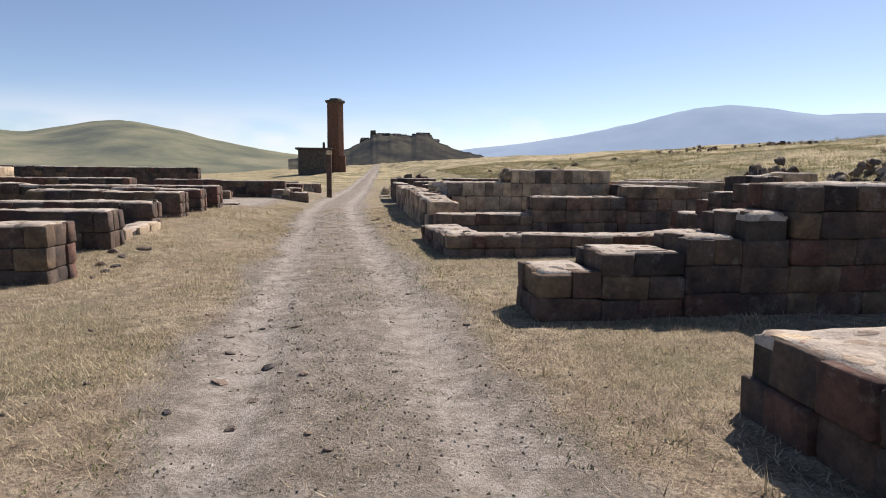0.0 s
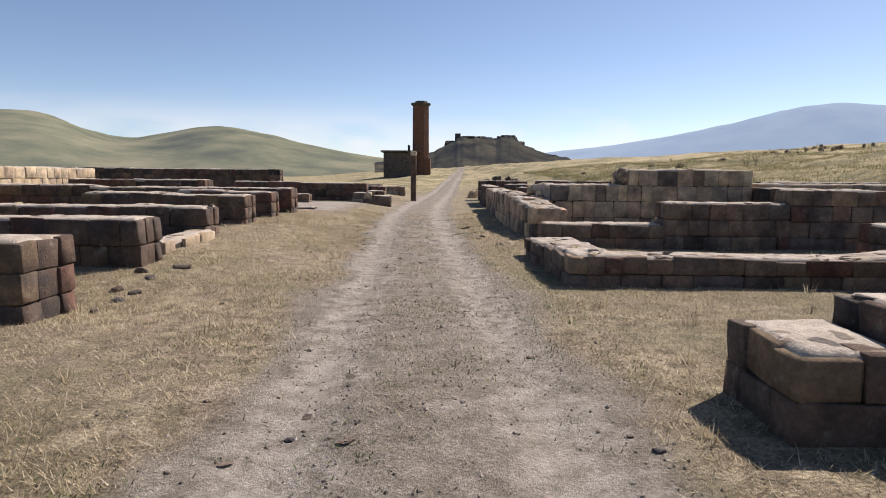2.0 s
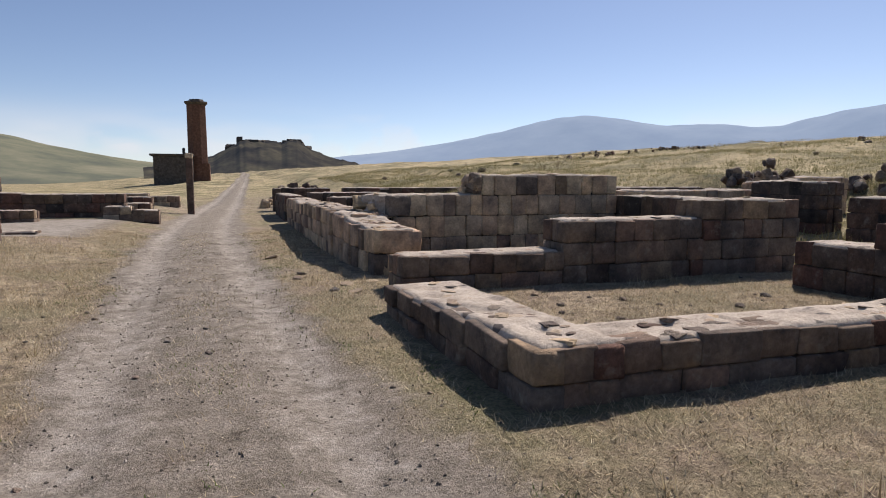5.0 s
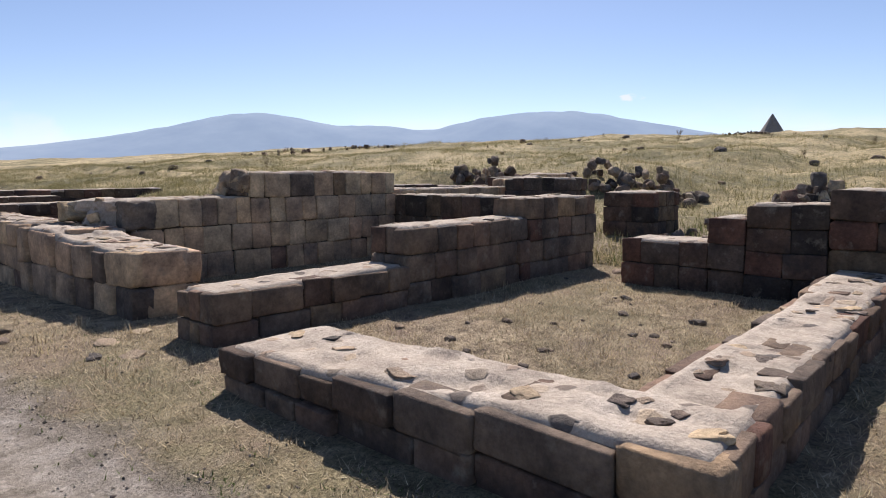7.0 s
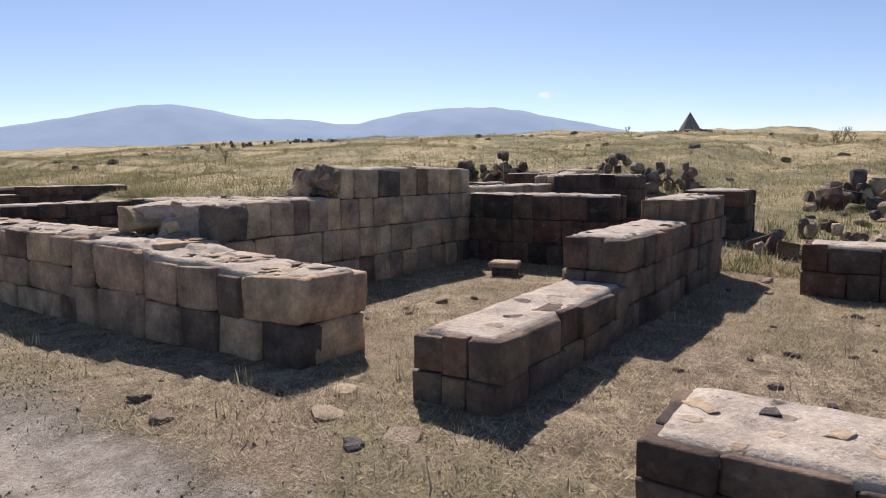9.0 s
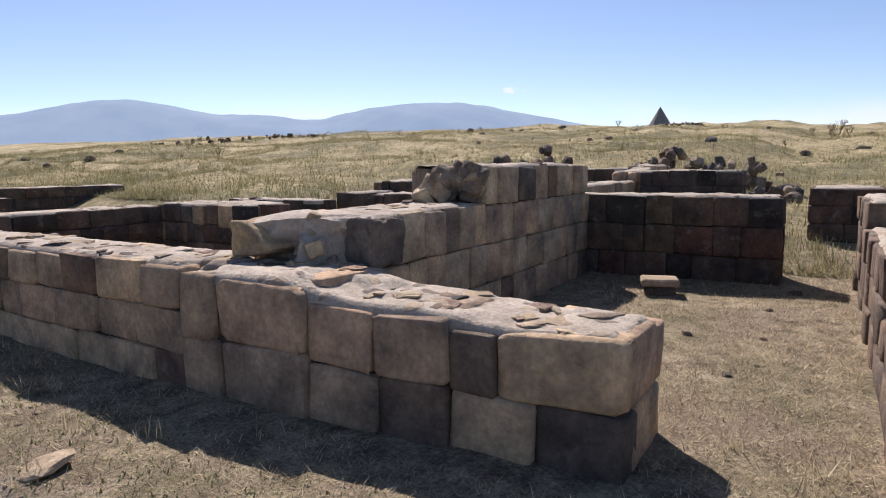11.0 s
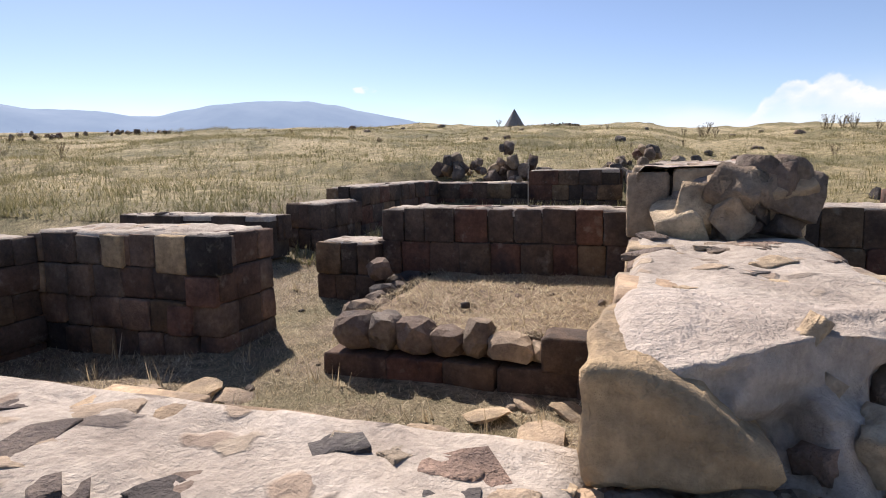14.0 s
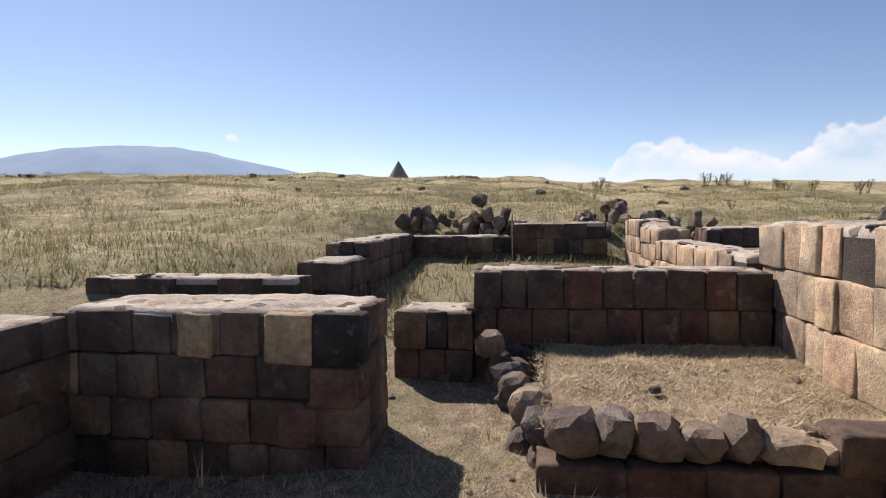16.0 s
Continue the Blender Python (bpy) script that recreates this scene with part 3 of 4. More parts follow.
def split_stone(poly, x0, x1, material, seed, rough=0.02):
    """A broken block: an outline across the wall, drawn out along it, its faces roughened."""
    bm = bmesh.new()
    ends = [[bm.verts.new((x, y, z)) for y, z in poly] for x in (x0, x1)]
    n_ = len(poly)
    for k in range(n_):
        bm.faces.new((ends[0][k], ends[0][(k + 1) % n_], ends[1][(k + 1) % n_], ends[1][k]))
    bm.faces.new(ends[0][::-1])
    bm.faces.new(ends[1])
    bmesh.ops.recalc_face_normals(bm, faces=bm.faces[:])
    bmesh.ops.bevel(bm, geom=bm.edges[:], offset=0.018, segments=1, affect="EDGES")
    bmesh.ops.triangulate(bm, faces=bm.faces[:])
    for _ in range(3):
        bmesh.ops.subdivide_edges(bm, edges=[e for e in bm.edges if e.calc_length() > 0.045], cuts=1)
        bmesh.ops.triangulate(bm, faces=[f for f in bm.faces if len(f.verts) > 3])
    bm.normal_update()
    off = Vector((seed * 2.3, seed * 5.1, 0))
    shift = [v.normal * rough * (noise.noise(v.co * 7 + off) + 0.6 * noise.noise(v.co * 19 + off)) for v in bm.verts]
    for v, d in zip(bm.verts, shift):
        v.co += d
    return bm_mesh("split_stone", bm, material, True)


def torn_core(top, ox, oy):
    """The wall's rubble core where its facing has gone: mortar rounds over the top edge and slumps onto the wall below."""
    ny, nv = 76, 66
    Y, V = np.meshgrid(np.linspace(18.60, 19.55, ny), np.linspace(0, 1, nv))
    lip = np.interp(Y, [18.60, 18.80, 18.92, 19.05, 19.2, 19.36, 19.55], [2.56, 2.50, 2.40, 2.27, 2.17, 2.10, 2.04])
    f = np.clip((V - 0.38) / 0.62, 0, 1)
    spill = np.exp(-((Y - 18.99) / 0.11) ** 2) * (0.08 * f + 0.34 * f ** 2) + np.exp(-((Y - 19.2) / 0.2) ** 2) * 0.10 * f ** 6
    under = 0.17 * step(Y, 19.12, 19.2) * step(f, 0.38, 0.62) * (1 - step(f, 0.86, 1.0)) + 0.10 * step(-Y, -18.93, -18.86) * step(f, 0.15, 0.3)
    hollow = 0.11 * np.exp(-((Y - 19.1) / 0.05) ** 2) * np.exp(-((f - 0.5) / 0.22) ** 2)
    X = np.where(V < 0.38, 2.64 - (2.64 - lip) * V / 0.38, lip - spill + under + hollow)
    rough = step(V, 0.05, 0.3)
    X = X + rough * (0.035 * vnoise(Y, V, 0.17, 61) + 0.028 * vnoise(Y, V, 0.08, 62) + 0.014 * vnoise(Y, V, 0.04, 63))
    Z = 1.27 - 0.035 * step(V, 0.2, 0.38) - 0.43 * f + cap_lumps(2.4 + 0 * Y, Y) * (1 - rough) + 0.02 * rough * vnoise(Y, V, 0.13, 65)
    Z = Z - 0.05 * (1 - step(np.minimum(Y - 18.60, 19.55 - Y), 0, 0.08))
    verts = np.stack([(X - ox).ravel(), (Y - oy).ravel(), Z.ravel()], 1)
    i = (np.arange(nv - 1)[:, None] * ny + np.arange(ny - 1)[None]).ravel()
    part("mortar_core", mesh_from("mortar_core", verts, np.stack([i, i + ny, i + ny + 1, i + 1], 1), TORN, True), top, "crumbling pale mortar and rubble core")


def broken_end(top, ox, oy):
    """The torn end of the cross wall: a split ochre block, a dark upright one, rubble and mortar between."""
    torn_core(top, ox, oy)
    at = Matrix.Translation((-ox, -oy, 0))
    ochre = [(19.57, 1.235), (19.44, 1.24), (19.33, 1.185), (19.24, 1.11), (19.16, 1.045), (19.165, 1.005), (19.30, 0.975), (19.44, 0.965), (19.57, 0.955)]
    part("block", split_stone(ochre, 1.985, 2.62, OCHRE, 1), top, "large ochre corner block split to a wedge", at)
    dark = [(18.588, 1.235), (18.83, 1.23), (18.86, 1.17), (18.82, 1.12), (18.86, 1.05), (18.84, 0.84), (18.588, 0.84)]
    part("block", split_stone(dark, 2.49, 2.95, STAINED, 2, 0.03), top, "dark stained upright block", at)
    for x, y, z, sx, sy, sz, k in ((2.21, 19.04, 0.985, 0.15, 0.11, 0.15, 6), (2.24, 18.93, 1.02, 0.19, 0.14, 0.20, 10), (2.33, 19.04, 1.11, 0.15, 0.14, 0.15, 2), (2.30, 18.80, 0.90, 0.14, 0.17, 0.14, 14),
                                   (2.36, 19.06, 1.225, 0.20, 0.16, 0.09, 2), (1.96, 19.32, 0.90, 0.18, 0.14, 0.07, 6), (2.02, 19.14, 0.90, 0.15, 0.14, 0.08, 0), (2.04, 18.98, 0.90, 0.16, 0.14, 0.08, 10)):
        part("rubble_stone", SHARDS[k], top, m=Matrix.LocRotScale((x - ox, y - oy, z), Euler((0.3 * k, 0.5 * k, 0.9 * k)), (sx * 0.95, sy * 0.95, sz * 0.95)))
    mortar_lump(top, (1.86 - ox, 19.46 - oy, 0.86), (0.26, 0.14, 0.10), 3)


broken_end(CROSS, (2.60 + 7.62) / 2, (18.6 + 19.55) / 2)


def rubble_crown(top, ox, oy):
    """Rounded rubble lying bare on the taller part, where its facing has fallen."""
    r = random.Random(15)
    for k in range(14):
        sz = r.uniform(0.22, 0.42)
        part("rubble_stone", r.choice(SHARDS), top, m=Matrix.LocRotScale((4.36 + r.uniform(-0.12, 0.1) - ox, r.uniform(18.72, 19.3) - oy, r.uniform(1.30, 1.54)), Euler([r.uniform(0, 6) for _ in range(3)]), (sz, sz, sz * 0.9)))
    mortar_lump(top, (4.42 - ox, 19.05 - oy, 1.40), (0.12, 0.28, 0.18), 5)
    mortar_lump(top, (4.44 - ox, 18.85 - oy, 1.38), (0.14, 0.18, 0.18), 6)


rubble_crown(CROSS, (2.60 + 7.62) / 2, (18.6 + 19.55) / 2)
# west of the track
W = "low wall of dark tuff blocks west of the track"
for k, (xe, xw, ya, yb, zt) in enumerate([(-3.88, -13, 8.05, 8.85, 0.83), (-4.2, -14, 10.75, 11.45, 0.85), (-4.5, -16, 13.75, 14.45, 0.86), (-4.75, -8.5, 16.7, 17.5, 0.97),
                                         (-4.9, -7.5, 19.3, 20.1, 0.98), (-4.85, -17, 21.2, 22.0, 1.05), (-9, -19, 25.2, 26.0, 1.25), (-3.9, -10, 31.0, 31.8, 1.1),
                                         (-9.5, -26, 37.0, 37.8, 1.75), (-3.4, -6.5, 34.5, 35.1, 0.9)]):
    ruined_wall(W, (xw, xe, ya, yb), [(xw, (xw + xe) / 2, zt + 0.05), ((xw + xe) / 2, xe, zt)], 0.0 if k == 0 else 0.15, 0.30, seed=30 + k, stones=3, bl=(0.34, 0.7))
ruined_wall("low kerb of pale squared stones in the grass", (-4.75, -4.3, 11.45, 13.75), [(11.45, 13.75, 0.46)], 0.2, 0.26, "y", seed=50, blocks=PALE_BLOCKS, stones=3, bl=(0.2, 0.36))
ruined_wall("wall of pale sunlit blocks", (-14.6, -14.0, 17.5, 27.0), [(17.5, 27.0, 1.65)], 0.15, 0.34, "y", seed=51, blocks=PALE_BLOCKS, stones=2)
for k, (xw, xe, ya, yb, zt) in enumerate([(-7.6, -4.7, 23.7, 24.2, 0.5), (-6.6, -3.3, 33.0, 33.7, 0.85), (-4.4, -2.7, 30.0, 30.6, 0.7), (-9.5, -6.0, 28.6, 29.2, 0.8), (-6.0, -3.0, 43.0, 43.8, 0.9)]):
    ruined_wall("low broken stone wall by the pale court", (xw, xe, ya, yb), [(xw, (xw + xe) / 2, zt), ((xw + xe) / 2, xe, zt - 0.14)], 0.15, 0.28, seed=70 + k, stones=4, blocks=MIXED + PALE_BLOCKS)
# beyond, north-east
for k, (rect, segs, lg) in enumerate([((2.4, 5.2, 30.5, 31.2), [(2.4, 5.2, 1.1)], "x"), ((1.5, 2.2, 30.5, 36.0), [(30.5, 36.0, 1.0)], "y"), ((4.2, 9.5, 33.4, 34.1), [(4.2, 9.5, 1.25)], "x"),
                                       ((1.6, 4.4, 38.6, 39.4), [(1.6, 4.4, 1.2)], "x")    ]):
    ruined_wall("low broken wall of dark blocks in the grass", rect, segs, 0.1, 0.32, lg, seed=60 + k, stones=2, bl=(0.34, 0.7))


# ---- distance: hills, mountains ----
def heightfield(name, label, category, az0, az1, r0, r1, top, material, na=160, nr=14, rough=0.06, seed=3, at=(0, 10)):
    """A range of hills as a curved sheet of land: top(azimuth) is its crest above the plain."""
    az = np.radians(np.linspace(az0, az1, na))
    f = np.linspace(0, 1, nr)
    A, Fq = np.meshgrid(az, f)
    Rr = r0 + (r1 - r0) * Fq
    crest = top(np.degrees(A))
    Z = crest * np.sin(np.pi * np.clip(Fq, 0, 1) * 0.5) ** 1.15
    Xh, Yh = at[0] + Rr * np.sin(A), at[1] + Rr * np.cos(A)
    span = (r1 - r0)
    Z = Z * (1 + rough * vnoise(Xh, Yh, span * 0.22, seed) + rough * 0.6 * vnoise(Xh, Yh, span * 0.07, seed + 1)) - 2.0
    verts = np.stack([Xh.ravel(), Yh.ravel(), Z.ravel()], 1)
    i = (np.arange(nr - 1)[:, None] * na + np.arange(na - 1)[None]).ravel()
    me = mesh_from(name, verts, np.stack([i, i + 1, i + na + 1, i + na], 1), material, True)
    return tagged(new(name, me), label, category, kind="structure")


def crest_line(a, at, high):
    """A ridge through given heights, its corners rounded."""
    return sum(np.interp(a + d, at, high) for d in (-1.2, -0.6, 0, 0.6, 1.2)) / 5


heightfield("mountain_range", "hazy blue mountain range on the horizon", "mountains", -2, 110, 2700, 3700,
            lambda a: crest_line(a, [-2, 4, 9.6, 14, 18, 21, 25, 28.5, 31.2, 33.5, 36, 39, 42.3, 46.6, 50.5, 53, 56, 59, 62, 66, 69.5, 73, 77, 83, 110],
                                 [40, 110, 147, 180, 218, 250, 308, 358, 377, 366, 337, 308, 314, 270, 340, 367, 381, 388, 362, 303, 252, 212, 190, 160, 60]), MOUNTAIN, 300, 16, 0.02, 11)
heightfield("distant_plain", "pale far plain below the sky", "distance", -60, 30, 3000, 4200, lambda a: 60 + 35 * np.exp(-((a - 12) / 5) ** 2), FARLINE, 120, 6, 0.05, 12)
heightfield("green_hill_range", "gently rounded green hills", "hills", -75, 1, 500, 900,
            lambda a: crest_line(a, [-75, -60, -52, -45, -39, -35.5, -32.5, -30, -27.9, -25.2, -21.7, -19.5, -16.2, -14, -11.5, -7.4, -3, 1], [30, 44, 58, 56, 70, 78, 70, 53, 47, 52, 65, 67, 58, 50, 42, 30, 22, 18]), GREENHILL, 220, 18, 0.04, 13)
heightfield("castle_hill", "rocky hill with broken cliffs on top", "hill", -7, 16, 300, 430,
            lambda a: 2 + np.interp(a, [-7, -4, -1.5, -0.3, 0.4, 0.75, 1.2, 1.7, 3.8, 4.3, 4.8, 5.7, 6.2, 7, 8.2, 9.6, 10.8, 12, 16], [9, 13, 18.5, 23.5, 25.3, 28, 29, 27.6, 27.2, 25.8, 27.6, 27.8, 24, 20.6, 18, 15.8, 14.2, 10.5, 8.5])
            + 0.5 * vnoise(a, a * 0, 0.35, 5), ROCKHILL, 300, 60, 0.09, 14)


# ---- far buildings ----
def prism_bm(bm, cx, cy, n, r0, r1, z0, z1, turn=0.0):
    ring = [[bm.verts.new((cx + r * math.cos(turn + 2 * math.pi * i / n), cy + r * math.sin(turn + 2 * math.pi * i / n), z)) for i in range(n)] for r, z in ((r0, z0), (r1, z1))]
    for i in range(n):
        bm.faces.new((ring[0][i], ring[0][(i + 1) % n], ring[1][(i + 1) % n], ring[1][i]))
    bm.faces.new(ring[0][::-1])
    bm.faces.new(ring[1])


REDSTONE = mortar_material("red_brown_masonry", (0.10, 0.052, 0.038), (0.15, 0.08, 0.056), (0.21, 0.12, 0.085), 0.05)
GREYSTONE = mortar_material("grey_masonry", (0.16, 0.16, 0.165), (0.23, 0.225, 0.22), (0.30, 0.29, 0.28), 0.05)
DARKSTONE = mortar_material("dark_masonry", (0.06, 0.05, 0.045), (0.10, 0.085, 0.072), (0.15, 0.13, 0.11), 0.05)


def minaret(x, y):
    z = gz(x, y)
    top = root("minaret", "tall octagonal red-brown stone minaret with broken crown", "tower", (x, y, z))
    bm = bmesh.new()
    prism_bm(bm, 0, 0, 8, 1.95, 1.85, -0.5, 14.6, 0.39)
    part("shaft", bm_mesh("shaft", bm, REDSTONE), top)
    bm = bmesh.new()
    prism_bm(bm, 0, 0, 8, 1.86, 2.3, 14.6, 15.0, 0.39)
    prism_bm(bm, 0, 0, 8, 2.3, 2.25, 15.0, 15.25, 0.39)
    part("cornice", bm_mesh("cornice", bm, DARKSTONE), top, "dark projecting stone cornice")
    bm = bmesh.new()
    prism_bm(bm, 0.1, 0, 8, 1.6, 1.3, 15.25, 15.7, 0.39)
    part("crown", bm_mesh("crown", bm, DARKSTONE), top, "broken stone crown")
    bm = bmesh.new()
    prism_bm(bm, 0, 0, 4, 3.1, 3.0, -0.5, 3.2, math.pi / 4)
    part("base", bm_mesh("base", bm, REDSTONE), top)


minaret(-6.4, 140)


def mosque(x, y):
    z = gz(x, y)
    top = root("mosque_ruin", "low ruined mosque of dark red stone beside the minaret", "building", (x, y, z))
    bm = box_bm(-2.6, 4.4, -5, 5, -0.5, 5.2, 0.12)
    part("wall", bm_mesh("wall", bm, DARKSTONE), top)
    part("roof", bm_mesh("roof", box_bm(-3.2, 4.6, -5.4, 5.2, 5.2, 5.6, 0.1), DARKSTONE), top, "dark stone roof slab")
    for dx in (-1.2, 1.8):
        part("window", bm_mesh("window", box_bm(dx - 0.5, dx + 0.5, -5.08, -4.9, 1.6, 3.6, 0.05), DARKSTONE), top, "dark window opening")
    part("chimney", bm_mesh("chimney", box_bm(2.4, 2.9, -2, -1.4, 5.6, 6.9, 0.1), DARKSTONE), top)


mosque(-11.6, 141)


def pillar(x, y):
    z = gz(x, y)
    top = root("stone_pillar", "slender upright brown stone pillar by the track", "pillar", (x, y, z))
    part("shaft", bm_mesh("shaft", box_bm(-0.15, 0.15, -0.15, 0.15, -0.2, 2.55, 0.03), TUFF), top)
    part("head", bm_mesh("head", box_bm(-0.17, 0.17, -0.17, 0.17, 2.55, 2.8, 0.04), PALE), top)


pillar(-2.15, 38.0)


def chapel(x, y):
    z = gz(x, y)
    top = root("chapel", "small round chapel with a grey conical stone roof", "chapel", (x, y, z))
    bm = bmesh.new()
    prism_bm(bm, 0, 0, 12, 3.4, 3.4, -2, 11.2 - z + 1)
    part("drum", bm_mesh("drum", bm, GREYSTONE), top)
    bm = bmesh.new()
    prism_bm(bm, 0, 0, 16, 4.1, 0.12, 11.9 - z, 18.6 - z)
    part("roof", bm_mesh("roof", bm, GREYSTONE), top, "grey conical stone roof")


chapel(191, 59)


def castle():
    top = root("castle_ruin", "broken dark castle walls and crags on the rocky hilltop", "ruin", (8, 437, 27))
    r = random.Random(4)
    bm = box_bm(-4.2, -0.4, -2, 2, -6, 4.0, 0.3)
    for v in bm.verts:
        v.co += Vector((r.uniform(-0.3, 0.3), 0, r.uniform(-0.6, 0.4)))
    part("tower", bm_mesh("tower", bm, DARKSTONE), top, "broken square tower stump")
    for dx, h, w in ((-8, -0.6, 5), (0.5, 2.2, 4.5), (4, 2.6, 6), (9, 2.3, 7), (13, 2.5, 6), (18, 1.9, 6), (22.5, 1.2, 5), (27.5, 2.6, 5), (31, 3.4, 5.5), (34.5, 3.2, 5), (37, 1.8, 4), (40, -1, 6)):
        crag = rock_mesh(DARKSTONE, r, 0.5, 3, 0.42)
        part("crag", crag, top, m=Matrix.LocRotScale((dx, r.uniform(-2, 2), h - 3.2), Euler((0, 0, r.uniform(0, 6))), (w * 1.5, w * 1.2, 6.8)))


castle()


# ---- loose stones ----
def rock(x, y, s, label="weathered brown fieldstone lying in dry grass", flat=0.7, rocks=None, z=None):
    m = Matrix.LocRotScale((x, y, (gz(x, y) if z is None else z) + s * flat * 0.12), Euler((rng.uniform(-0.3, 0.3), rng.uniform(-0.3, 0.3), rng.uniform(0, 6.3))), (s * rng.uniform(0.9, 1.4), s, s * flat))
    ob = new("rock", rng.choice(rocks or ROCKS))
    ob.matrix_basis = m
    tagged(ob, label, "rock", "loose stones")


def rock_pile(x, y, wx, wy, h, n, size, label="heap of tumbled dark building stones"):
    top = root("rock_pile", label, "rock pile", (x, y, gz(x, y)))
    for k in range(n):
        u, v = rng.uniform(-1, 1), rng.uniform(-1, 1)
        lift = max(0, 1 - u * u - v * v) * h * rng.random()
        sz = size * rng.uniform(0.5, 1.2)
        dx, dy = u * wx / 2, v * wy / 2
        part("stone", rng.choice(ROCKS + BLOCKS[:4] + PALE_ROCKS[:3]), top, m=Matrix.LocRotScale((dx, dy, gz(x + dx, y + dy) - gz(x, y) + lift + sz * 0.22), Euler([rng.uniform(0, 6.3) for _ in range(3)]), (sz * 1.2, sz, sz * 0.8)))


rock_pile(16.3, 23.4, 1.4, 3.2, 1.0, 64, 0.36)
rock_pile(17.4, 17.7, 2.0, 3.0, 0.9, 54, 0.36, "heap of pale tumbled building stones")
rock_pile(17.3, 19.4, 1.6, 2.4, 0.6, 30, 0.34)
rock_pile(10.9, 13.6, 2.0, 1.8, 0.45, 26, 0.30)
rock_pile(17.5, 13.2, 2.4, 2.2, 0.7, 34, 0.40, "boulders among dry scrub on the bank")
rock_pile(21, 10.5, 3, 2.4, 0.8, 30, 0.5, "boulders among dry scrub on the bank")
rock_pile(14.2, 12.3, 1.6, 1.6, 0.4, 22, 0.32, "boulders among dry scrub on the bank")
rock_pile(3.2, 44, 4, 3, 1.2, 40, 0.6)
rock_pile(60, 28.5, 2.5, 6, 0.2, 70, 0.2)
rock_pile(40, 64, 20, 4, 0.3, 46, 0.40, "line of dark ruined stones along the rise")


def bench(x0, x1, y0, y1, z):
    """The earth platform edged with rough stones."""
    top = root("earth_bench", "raised earth platform edged with rough dark stones", "platform", (x0, y0, 0.0))
    nx, ny = 30, 34
    X, Y = np.meshgrid(np.linspace(x0 + 0.12, x1, nx), np.linspace(y0, y1, ny))
    Z = z - 0.02 + 0.03 * vnoise(X, Y, 0.7, 3) + 0.015 * vnoise(X, Y, 0.2, 4) + 0.06 * step(X, x0 + 0.6, x1)
    edge = np.minimum(X - x0 - 0.12, y1 - Y)
    Z = Z - 0.5 * (edge < 0.01)
    i = (np.arange(ny - 1)[:, None] * nx + np.arange(nx - 1)[None]).ravel()
    verts = np.stack([X.ravel() - x0, Y.ravel() - y0, Z.ravel()], 1)
    part("earth_fill", mesh_from("earth_fill", verts, np.stack([i, i + 1, i + nx + 1, i + nx], 1), EARTH, True), top, "trodden dry red-brown earth")
    r = random.Random(21)
    a = y0 + 0.02
    while a < y1 - 0.05:
        w = r.uniform(0.36, 0.6)
        part("edge_stone", r.choice(BLOCKS), top, m=Matrix.LocRotScale((0.12 + r.uniform(-0.02, 0.02), a + w / 2 - y0, 0.08), Euler((0, 0, r.uniform(-0.06, 0.06))), (0.3, w, 0.32)))
        a += w
    part("edge_stone", BLOCKS[2], top, "long squared dark block", Matrix.LocRotScale((0.13, 0.36, 0.345), Euler((0.01, 0.02, 0.02)), (0.34, 0.62, 0.27)))
    for y_, w, h, t_, me in ((0.72, 0.09, 0.14, 0.5, PALE_ROCKS[1]), (0.90, 0.34, 0.19, 0.1, PALE_ROCKS[0]), (1.15, 0.24, 0.27, 0.35, ROCKS[1]), (1.38, 0.26, 0.21, -0.1, ROCKS[3]), (1.64, 0.30, 0.25, 0.1, ROCKS[4]), (1.90, 0.25, 0.28, 0.3, GREY_ROCK), (2.15, 0.32, 0.27, -0.2, ROCKS[6])):
        part("edge_stone", me, top, m=Matrix.LocRotScale((r.uniform(0.07, 0.13), y_, 0.26 + h / 2), Euler((t_ * 0.4, r.uniform(-0.1, 0.1), t_)), (0.36, w * 1.25, h * 1.25)))
    a = x0 + 0.3
    while a < x1 - 0.1:
        w = r.uniform(0.22, 0.38)
        for zc in (0.1, 0.33):
            part("edge_stone", r.choice(ROCKS), top, m=Matrix.LocRotScale((a + w / 2 - x0, y1 - y0 + r.uniform(-0.08, 0.04) + (a - x0) * 0.16, zc + r.uniform(-0.03, 0.05)), Euler((r.uniform(-0.3, 0.3), r.uniform(-0.3, 0.3), r.uniform(0, 6))), (w * 1.2, 0.3, 0.3)))
        a += w
    FOOTPRINTS.append((x0 - 0.1, x1, y0, y1))


bench(4.85, 7.25, 19.45, 21.74, 0.44)
brk = random.Random(33)
for _ in range(9):
    rock(brk.uniform(5.3, 7.0), brk.uniform(19.7, 21.6), brk.uniform(0.05, 0.11), "small stone lying on the earth platform", 0.7, z=0.44)
rock(6.75, 22.2, 0.26, "rounded dark stone on the bench's corner", 1.1, z=0.52)


def slab(x, y, w, d, h, turn):
    top = root("stone_slab", "flat pale stone slab lying on dark blocks", "stone slab", (x, y, gz(x, y)))
    top.rotation_euler = (0, 0, turn)
    part("slab", bm_mesh("slab", box_bm(-w / 2, w / 2, -d / 2, d / 2, h - 0.09, h, 0.02), PALE), top)
    part("support", bm_mesh("support", box_bm(-w * 0.42, w * 0.4, -d * 0.42, d * 0.4, -0.1, h - 0.09, 0.03), BASALT), top)


slab(6.6, 17.35, 0.36, 0.44, 0.2, 0.3)

